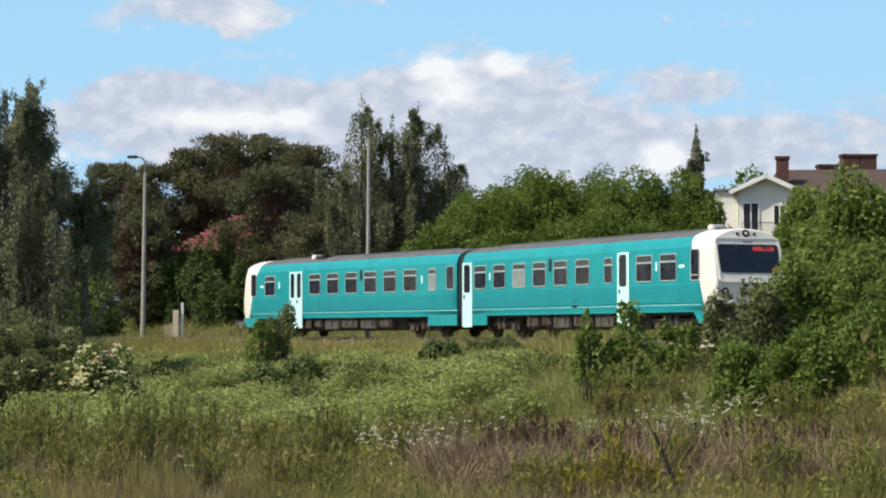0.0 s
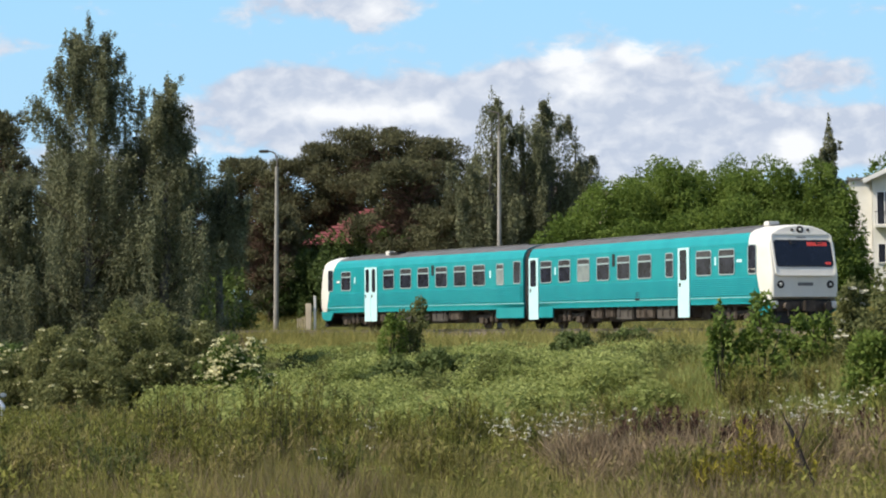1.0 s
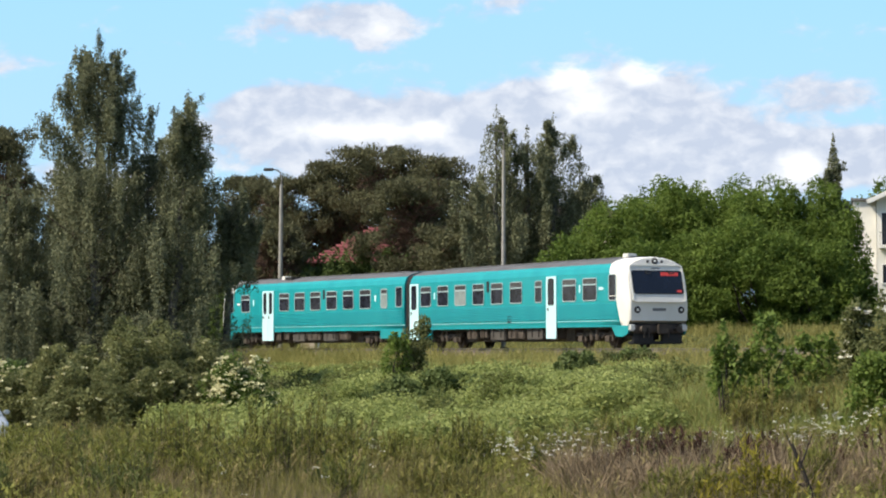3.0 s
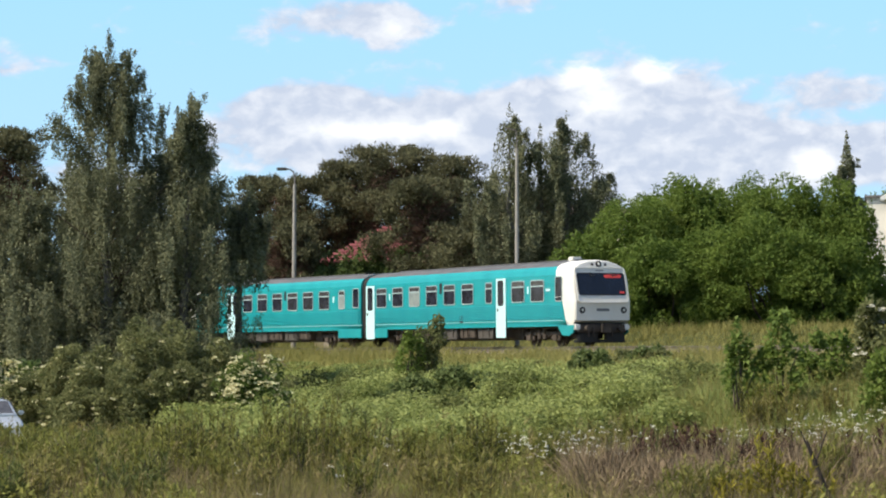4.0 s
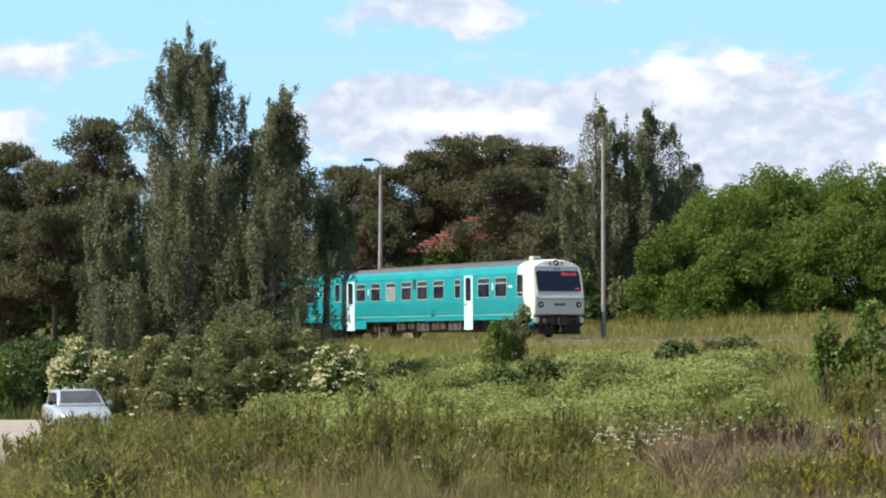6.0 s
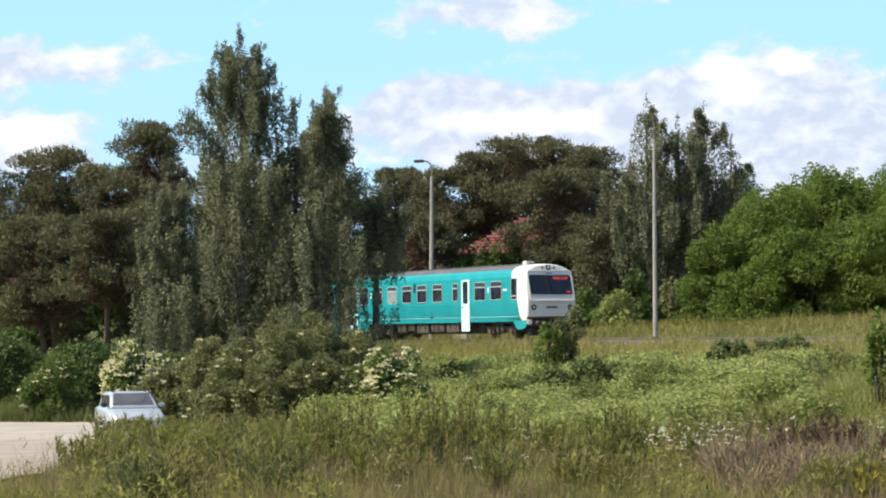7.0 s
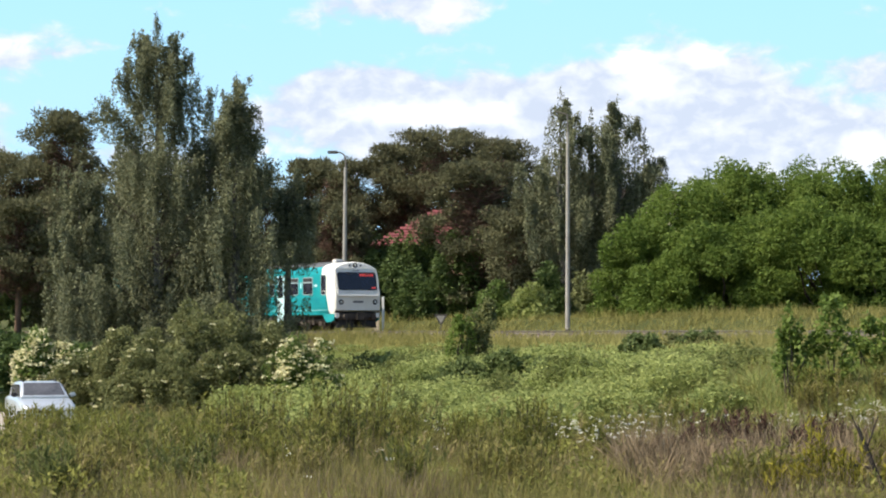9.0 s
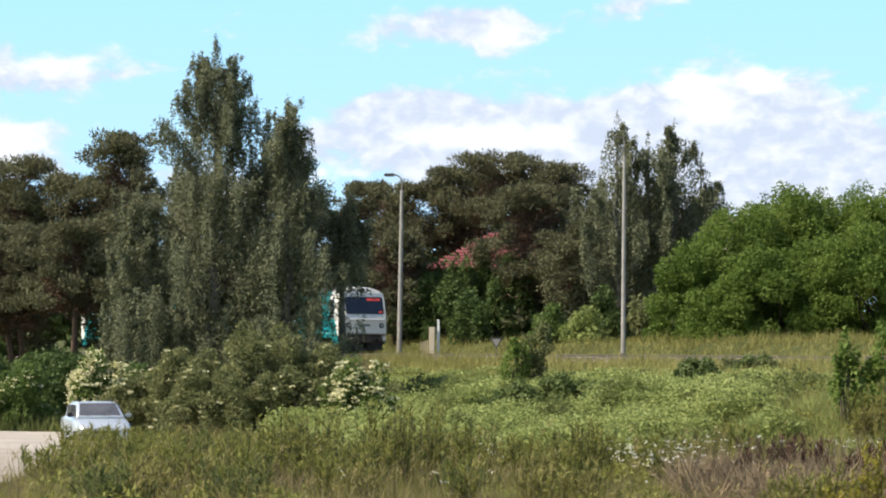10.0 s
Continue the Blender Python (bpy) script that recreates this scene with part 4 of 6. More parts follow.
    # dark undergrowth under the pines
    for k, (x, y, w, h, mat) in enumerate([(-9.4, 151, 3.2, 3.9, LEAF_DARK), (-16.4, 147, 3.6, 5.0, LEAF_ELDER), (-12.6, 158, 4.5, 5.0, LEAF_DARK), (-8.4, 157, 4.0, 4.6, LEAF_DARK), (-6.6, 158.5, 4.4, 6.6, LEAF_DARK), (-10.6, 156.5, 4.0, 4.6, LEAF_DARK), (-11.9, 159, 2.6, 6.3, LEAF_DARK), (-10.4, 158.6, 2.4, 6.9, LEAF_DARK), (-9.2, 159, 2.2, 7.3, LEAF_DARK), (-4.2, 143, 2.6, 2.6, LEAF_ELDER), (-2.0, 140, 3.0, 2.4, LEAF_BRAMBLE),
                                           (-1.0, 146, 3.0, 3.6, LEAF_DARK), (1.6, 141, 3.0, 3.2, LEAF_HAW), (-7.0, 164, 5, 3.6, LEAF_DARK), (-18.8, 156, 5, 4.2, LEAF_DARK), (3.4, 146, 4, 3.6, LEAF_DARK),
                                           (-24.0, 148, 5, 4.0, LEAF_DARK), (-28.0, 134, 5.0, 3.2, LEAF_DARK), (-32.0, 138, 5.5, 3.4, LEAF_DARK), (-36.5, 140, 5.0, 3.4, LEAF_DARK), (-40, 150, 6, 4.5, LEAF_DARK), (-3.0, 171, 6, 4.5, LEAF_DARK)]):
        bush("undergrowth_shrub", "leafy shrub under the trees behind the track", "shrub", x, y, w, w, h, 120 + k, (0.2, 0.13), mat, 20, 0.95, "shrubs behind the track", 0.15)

    # the edge of the wood that closes the view behind the pines
    rng = np.random.default_rng(140)
    lumps = []
    for k in range(260):
        x = rng.uniform(-66, 8)
        y = rng.uniform(186, 196)
        lumps.append((x, y, z_at(x, y) + rng.uniform(0.5, 6.5), rng.uniform(1.0, 2.0), 1.2, rng.uniform(0.8, 1.5)))
    at, along = on_lumps(rng, lumps, (0.6, 0.38), 0.85)
    tagged(leaf_mesh("wood_edge", at, along, frames_for(rng, along), 0.6, 0.38, LEAF_DARK), "dark leafy edge of the wood behind the pines", "woods", "", "stuff")


MOUNDS = [(-3.8, 92.0, 2.8, 2.2, 1.7), (-2.3, 91.0, 2.9, 2.2, 1.6), (-0.5, 88.5, 2.6, 1.8, 1.25), (2.9, 92.5, 2.3, 1.6, 1.2), (-6.4, 88.5, 2.4, 1.6, 1.15), (-4.9, 96.5, 2.2, 1.6, 1.0), (5.0, 95.0, 2.0, 1.6, 0.9), (1.2, 86.0, 2.2, 1.5, 0.9)]


def shrubs():
    # hawthorn mound and flowering elders before the birches
    for k, (x, y, w, h) in enumerate([(-12.6, 85.0, 5.6, 4.1), (-15.0, 85.5, 4.8, 3.4), (-10.5, 85.5, 4.2, 3.6), (-13.8, 82.5, 4.8, 2.7), (-11.2, 83.0, 4.2, 2.7), (-16.8, 86.5, 4.0, 2.5)]):
        bush("hawthorn_bush", "dense olive-green hawthorn bush with small white flowers", "shrub", x, y, w, w * 0.8, h, 150 + k, (0.09, 0.062), LEAF_HAW, 60, 0.85, "hawthorns before the birches", 0.1, 0.02, 8,
             (34, 0.035, BLOSSOM), (0.11, 0.22))
    bush("elder_bush", "elder bush covered in cream flower heads", "shrub", -18.35, 87.5, 3.1, 2.6, 3.7, 160, (0.13, 0.08), LEAF_ELDER, 22, 1.0, "flowering elders", 0.1, 0.05, 6, (520, 0.075, BLOSSOM))
    bush("elder_bush", "low elder bush dotted with cream flower heads", "shrub", -8.7, 82.0, 2.7, 2.3, 3.3, 161, (0.12, 0.075), LEAF_ELDER, 20, 1.0, "flowering elders", 0.1, 0.05, 6, (230, 0.06, BLOSSOM))
    bush("elder_bush", "elder bush covered in cream flower heads", "shrub", -22.6, 92, 3.0, 2.6, 2.6, 162, (0.13, 0.08), LEAF_ELDER, 20, 1.0, "flowering elders", 0.1, 0.05, 6, (40, 0.09, BLOSSOM))
    for k, (x, y, w, h, m) in enumerate([(-25.5, 97, 5, 3.6, LEAF_DARK), (-29.5, 98, 5, 3.4, LEAF_DARK), (-22.0, 99, 5.0, 3.2, LEAF_DARK), (-33.5, 100, 5, 3.2, LEAF_DARK), (-16.5, 97, 5, 2.6, LEAF_DARK), (-12.0, 98, 4.5, 2.4, LEAF_DARK), (-20, 101, 5, 3.0, LEAF_DARK)]):
        bush("dark_bush", "dark green bush under the birches", "shrub", x, y, w, w * 0.7, h, 170 + k, (0.15, 0.10), m, 24, 1.0, "bushes under the birches", 0.1)
    # shrubs on the bank
    bush("bank_bush", "bright green round bush on the bank", "shrub", -4.5, 103.5, 1.5, 1.3, 2.9, 180, (0.13, 0.085), LEAF_MAPLE, 30, 0.9, "bushes on the bank", 0.1, 0.0, 7, None, (0.13, 0.28))
    bush("bank_bush", "dark olive bush on the bank", "shrub", -3.6, 104.2, 1.8, 1.5, 3.2, 181, (0.12, 0.08), LEAF_HAW, 30, 0.9, "bushes on the bank", 0.1, 0.0, 7, None, (0.13, 0.28))
    for k, (x, y, w, h) in enumerate([(3.1, 96.5, 1.6, 0.9), (4.2, 96.0, 1.4, 0.8), (5.4, 94.5, 1.2, 0.7), (-9.8, 102.5, 2.4, 2.1), (-5.6, 97, 1.6, 0.7), (1.0, 99.0, 1.5, 0.6)]):
        bush("low_bush", "low olive-green bush on the crest of the bank", "shrub", x, y, w, w, h, 184 + k, (0.10, 0.07), LEAF_HAW, 12, 1.1, "bushes on the bank", 0.1)
    # dark mounds in the brambles
    for k, (x, y, w, d, h) in enumerate(MOUNDS):
        bush("bramble_mound", "rounded blue-green bramble mound on the bank", "shrub", x, y, w, d, h, 230 + k, (0.12, 0.08), LEAF_MOUND, 34, 1.5, "bramble mounds on the bank", 0.12, 0.0, 5, None, (0.16, 0.3))
    # maple saplings and the big bushes at the curve
    for k, (x, y, w, h) in enumerate([(6.15, 68.5, 1.0, 2.75), (7.2, 68.7, 1.25, 2.75), (6.7, 69.5, 0.9, 1.4), (8.4, 70.4, 1.0, 1.7), (9.2, 71.6, 1.1, 1.6)]):
        bush("maple_sapling", "young maple sapling with broad green leaves", "sapling", x, y, w * 1.15, w * 1.15, h * 1.06, 195 + k, (0.13, 0.105), LEAF_MAPLE, 30, 1.0, "saplings on the bank", 0.1, 0.0, 6, None, (0.13, 0.27))
    for k, (x, y, w, h, m) in enumerate([(10.5, 66.0, 2.4, 3.3, LEAF_HAW), (11.6, 66.5, 3.0, 3.4, LEAF_MAPLE), (13.4, 66.0, 3.2, 3.5, LEAF_MAPLE), (9.6, 64.0, 2.0, 2.1, LEAF_MAPLE), (11.2, 63.0, 2.6, 2.2, LEAF_MAPLE), (13.2, 62.5, 2.8, 2.6, LEAF_MAPLE),
                                         (15.5, 66.0, 3.2, 4.0, LEAF_HAW), (9.9, 69.5, 1.4, 2.6, LEAF_HAW)]):
        bush("curve_bush", "large leafy green bush at the curve", "shrub", x, y, w, w * 0.9, h, 205 + k, (0.11, 0.078), m, 30, 1.0, "bushes at the curve", 0.1, 0.02, 7, (10, 0.05, PETAL) if m is LEAF_HAW else None, (0.18, 0.32))
    # grey bare twigs beside the hawthorn
    rng = np.random.default_rng(220)
    n = 900
    base = np.stack([rng.normal(-10.4, 0.8, n), rng.normal(90.5, 0.6, n), np.zeros(n)], 1)
    base[:, 2] = ground_z(base[:, 0], base[:, 1]) + rng.uniform(0.3, 2.3, n)
    along = unit(rng.normal(size=(n, 3)) * 0.5 + np.array([0, 0, 0.9]))
    tagged(leaf_mesh("bare_twig_thicket", base, along, frames_for(rng, along), rng.uniform(0.5, 1.2, n), 0.018, TWIGS), "grey-brown bare twigs beside the hawthorns", "twigs", "", "stuff")


def ground_cover():
    rng = np.random.default_rng(300)
    # brambles and nettles over the bank
    def lumps_over(count, x0, x1, d0, d1, size, rise):
        out = []
        while len(out) < count:
            x = rng.uniform(x0, x1, 200)
            y = rng.uniform(66, 122, 200)
            d = aside(x, y)
            z = ground_z(x, y)
            for k in np.nonzero((d > d0) & (d < d1) & (np.abs(x) < y * 0.2) & (x > -11.8) & (x < 9.5))[0]:
                if x[k] > 4.6 and y[k] < 76:
                    continue
                if any(abs(x[k] - a) < w * 0.5 and b - 2.6 < y[k] < b + d_ * 0.6 for a, b, w, d_, h_ in MOUNDS):
                    continue
                r = rng.uniform(*size)
                low_by_track = float(0.35 + 0.65 * smooth(7, 13, d[k:k + 1])[0])
                out.append((x[k], y[k], z[k] + r * rise * 0.4 * low_by_track, r, r, r * rise * low_by_track * rng.uniform(0.6, 1.4)))
        return out[:count]
    for name, label, n, d0, d1, x0, x1, size, rise, leaf, mat, cover in (
            ("bramble_cover", "pale green brambles spread over the bank", 470, 6.5, 25.0, -12, 9, (0.4, 1.15), 0.75, (0.105, 0.075), LEAF_BRAMBLE, 0.68),
            ("nettle_patch", "darker nettle patches on the bank", 60, 9.0, 25.0, -9, 8, (0.5, 1.0), 0.85, (0.14, 0.075), LEAF_NETTLE, 0.75)):
        at, along = on_lumps(rng, lumps_over(n, x0, x1, d0, d1, size, rise), leaf, cover, 0.0)
        keep = at[:, 2] > ground_z(at[:, 0], at[:, 1]) - 0.05
        at, along = at[keep], along[keep]
        tagged(leaf_mesh(name, at, unit(along * np.array([1, 1, 0.5])), facing_up(rng, unit(along * np.array([1, 1, 0.5])), 0.8), leaf[0] * rng.uniform(0.7, 1.3, len(at)), leaf[1], mat), label, "brambles", "", "stuff")

    def blades(name, label, n, where, height, width, mat, lean=0.22, category="grass", clump=0.0):
        x, y = where(n)
        if clump:
            keep = rng.random(len(x)) < 0.25 + 1.5 * np.clip(np.sin(x * clump + 0.6 * np.sin(y * 0.9)) * np.sin(y * clump * 0.8 + x * 0.4), 0, 1)
            x, y = x[keep], y[keep]
        z = ground_z(x, y) - 0.03
        m = len(x)
        tall = 0.7 + 0.5 * np.sin(x * 0.55 + 1.3 * np.sin(y * 0.33)) * np.sin(y * 0.4 - x * 0.2) + rng.normal(size=m) * 0.12
        along = unit(np.stack([rng.normal(size=m) * lean + 0.06, rng.normal(size=m) * lean, np.ones(m)], 1))
        h = rng.uniform(height[0], height[1], m) * np.clip(tall + 0.3, 0.55, 1.3)
        across = unit(np.cross(along, rng.normal(size=(m, 3)) * np.array([0.5, 1, 0.2])))
        tagged(leaf_mesh(name, np.stack([x, y, z], 1), along, across, h, rng.uniform(width[0], width[1], m), mat, fold=0.6), label, category, "", "stuff")

    def field(y0, y1, p=1.0, left=-0.29, right=0.235):
        def f(n):
            y = y0 + (y1 - y0) * rng.random(n) ** p
            x = (left + (right - left) * rng.random(n)) * y
            keep = (road_mask(x, y) < 0.3) & ~((y > 49) & (y < 72) & (x < -13.0 - 0.1 * (y - 52) + 0.4 * np.sin(y * 1.7)))
            return x[keep], y[keep]
        return f

    def by_track(d0, d1, y0, y1):
        def f(n):
            y = rng.uniform(y0, y1, n * 3)
            x = rng.uniform(-0.26, 0.24, n * 3) * y
            d = aside(x, y)
            k = (d > d0) & (d < d1)
            return x[k][:n], y[k][:n]
        return f
    # tussocks: blades that spring from shared roots
    tx, ty = field(34, 80, 1.2)(11500)
    size = np.clip(0.72 + 0.35 * np.sin(tx * 0.8 + 2 * np.sin(ty * 0.37)) * np.sin(ty * 0.55 - tx * 0.3) + rng.normal(size=len(tx)) * 0.2, 0.3, 1.35)
    k = rng.integers(0, len(tx), 95000)
    m = len(k)
    out = rng.normal(size=(m, 2))
    x, y = tx[k] + out[:, 0] * 0.07, ty[k] + out[:, 1] * 0.07
    along = unit(np.stack([out[:, 0] * 0.42 + 0.05, out[:, 1] * 0.42, np.ones(m)], 1))
    across = unit(np.cross(along, rng.normal(size=(m, 3)) * np.array([0.6, 1, 0.2])))
    tagged(leaf_mesh("meadow_grass", np.stack([x, y, ground_z(x, y) - 0.03], 1), along, across, rng.uniform(0.45, 0.95, m) * size[k], rng.uniform(0.012, 0.026, m), GRASS, fold=0.6),
           "tussocks of tall green meadow grass", "grass", "", "stuff")
    blades("embankment_grass", "long grass beside the track under the birches", 15000, by_track(2.5, 7.0, 126, 172), (0.4, 0.9), (0.03, 0.06), GRASS, 0.3)
    # low leafy weeds that break up the grass
    for name, label, count, mat, size in (("meadow_weeds", "patches of low leafy weeds in the meadow", 330, WEED, (0.2, 0.6)), ("light_meadow_weeds", "patches of pale leafy weeds in the meadow", 110, LEAF_BRAMBLE, (0.12, 0.35))):
        wx, wy = field(38, 74, 1.1)(count)
        r = rng.uniform(size[0], size[1], len(wx))
        lumps = list(zip(wx, wy, ground_z(wx, wy) + r * 0.35, r, r, r * rng.uniform(0.6, 1.1, len(wx))))
        at, along = on_lumps(rng, lumps, (0.13, 0.06), 0.4, -0.3)
        tagged(leaf_mesh(name, at, along, facing_up(rng, along, 0.7), 0.12 * rng.uniform(0.6, 1.3, len(at)), 0.055, mat), label, "weeds", "", "stuff")
    blades("grass_undergrowth", "short green grass under the stalks", 60000, field(34, 92, 1.1), (0.25, 0.5), (0.015, 0.035), GRASS, 0.7)
    blades("dry_grass_stalks", "thin straw-coloured grass stalks", 56000, field(34, 78, 1.2), (0.35, 0.85), (0.008, 0.02), HAY, 0.9, "grass", 0.9)
    blades("russet_stalks", "reddish brown dock and sorrel stalks", 34000, field(35, 62, 1.0, -0.25, 0.235), (0.5, 0.95), (0.008, 0.02), RUSSET, 0.5, "weeds", 0.6)
    blades("verge_grass", "long grass on the shoulder of the bank", 60000, by_track(2.3, 8.5, 70, 150), (0.35, 0.8), (0.025, 0.05), VERGE, 0.7)
    blades("shoulder_grass", "grass hiding the track behind the bank", 22000, by_track(2.2, 5.5, 86, 172), (0.5, 0.85), (0.03, 0.05), VERGE, 0.5)
    blades("dry_verge_grass", "dry yellow grass behind the track", 46000, by_track(-10, -2.6, 84, 170), (0.3, 0.75), (0.025, 0.055), VERGE, 0.7, "grass", 0.3)
    blades("behind_track_grass", "green grass behind the track", 26000, by_track(-22, -3, 84, 180), (0.3, 0.6), (0.025, 0.05), GRASS, 0.3)
    blades("roadside_grass", "bright grass beyond the road", 22000, lambda n: (rng.uniform(-40, -17, n), rng.uniform(90.5, 99, n)), (0.4, 0.8), (0.02, 0.05), LEAF_NETTLE, 0.3)

    blades("bank_grass", "fresh green grass on the foot of the bank", 26000, lambda n: (rng.uniform(3.2, 13, n), rng.uniform(61, 82, n)), (0.25, 0.6), (0.02, 0.05), LEAF_BRAMBLE, 0.8)
    # dead brown weeds, dense in one patch of the field
    n = 13000
    # the stalks stand in tufts
    tufts = 210
    cx, cy = rng.uniform(1.2, 9.6, tufts), rng.normal(48.5, 2.2, tufts)
    tuft = rng.integers(0, tufts, n)
    x, y = cx[tuft] + rng.normal(size=n) * 0.16, cy[tuft] + rng.normal(size=n) * 0.2
    m = len(x)
    along = unit(np.stack([rng.normal(size=m) * 0.55 + rng.normal(size=tufts)[tuft] * 0.25, rng.normal(size=m) * 0.5, np.ones(m)], 1))
    tagged(leaf_mesh("dead_weeds", np.stack([x, y, ground_z(x, y)], 1), along, frames_for(rng, along), rng.uniform(0.5, 1.4, m) * rng.uniform(0.35, 1.3, tufts)[tuft], rng.uniform(0.014, 0.045, m), DEADWEED),
           "grey-brown dead weed stalks in the field", "weeds", "", "stuff")
    # their side twigs, branching off half way up
    k = rng.integers(0, m, 24000)
    foot = np.stack([x, y, ground_z(x, y)], 1)[k] + along[k] * rng.uniform(0.2, 0.85, (len(k), 1))
    way = unit(along[k] + rng.normal(size=(len(k), 3)) * 0.8)
    tagged(leaf_mesh("dead_twigs", foot, way, frames_for(rng, way), rng.uniform(0.15, 0.4, len(k)), rng.uniform(0.006, 0.016, len(k)), DEADWEED),
           "brittle side twigs of dead weeds", "weeds", "", "stuff")

    # feathery pale heads of tall grass
    hx, hy = field(38, 66, 1.1)(420)
    at, along = [], []
    for k in range(16):
        way = unit(np.stack([0.5 + rng.normal(size=len(hx)) * 0.4, rng.normal(size=len(hx)) * 0.4, np.ones(len(hx))], 1))
        at.append(np.stack([hx, hy, ground_z(hx, hy) + 0.75 + 0.25 * np.sin(hx * 9)], 1) + way * 0.22 * k / 16)
        along.append(unit(way + rng.normal(size=way.shape) * 0.5))
    at, along = np.concatenate(at), np.concatenate(along)
    tagged(leaf_mesh("grass_heads", at, along, frames_for(rng, along), 0.07, 0.02, HAY), "feathery pale heads of tall grass", "grass", "", "stuff")

    # daisies and other white flowers in drifts
    spots = [(0.5, 57, 0.9, 2.6, 110), (-3.2, 57, 0.5, 1.5, 24), (7.6, 62, 1.4, 1.0, 190), (1.6, 53, 0.6, 1.6, 60), (-2.0, 45.0, 3.0, 2.0, 10), (3.6, 60, 1.2, 1.5, 36)]
    at, along = [], []
    for cx, cy, sx, sy, n in spots:
        x, y = rng.normal(cx, sx, n), rng.normal(cy, sy, n)
        z = ground_z(x, y) + rng.uniform(0.55, 0.95, n)
        for k in range(7):
            at.append(np.stack([x, y, z], 1) + rng.normal(size=(n, 3)) * np.array([0.035, 0.035, 0.012]))
            along.append(unit(rng.normal(size=(n, 3)) * np.array([1, 1, 0.35])))
    at, along = np.concatenate(at), np.concatenate(along)
    tagged(leaf_mesh("white_wildflowers", at, along, frames_for(rng, along), 0.038, 0.034, PETAL, sides=4), "drifts of white wildflowers in the grass", "flowers", "", "stuff")


def upright_weed(x, y, h, w, seed, mat, label, stalks=26):
    """A clump of upright stems set with small leaves."""
    rng = np.random.default_rng(seed)
    ob = thing("weed_clump", label, "weed", Matrix.Translation((x, y, z_at(x, y))), "weed clumps in the field")
    bm = bmesh.new()
    at, along = [], []
    for k in range(stalks):
        a, r = rng.uniform(0, 6.3), w / 2 * math.sqrt(rng.random())
        p = Vector((math.cos(a) * r, math.sin(a) * r, -0.05))
        q = Vector((p.x * 1.35 + rng.normal() * 0.06, p.y * 1.35, h * rng.uniform(0.6, 1.05)))
        rod(bm, p, q, 0.008, 0.004, 4)
        n = 34
        t = rng.uniform(0.12, 1.0, n)
        at.append(np.array(p) + np.outer(t, np.array(q - p)))
        along.append(unit(rng.normal(size=(n, 3)) * np.array([1, 1, 0.4]) + np.array([0, 0, 1.3])))
    tagged(part("branchwork", bm, BARK, ob), kind="stuff")
    at, along = np.concatenate(at), np.concatenate(along)
    leaf_mesh("leaves", at, along, frames_for(rng, along), 0.17 * rng.uniform(0.6, 1.3, len(at)), 0.036, mat, ob)
    return ob


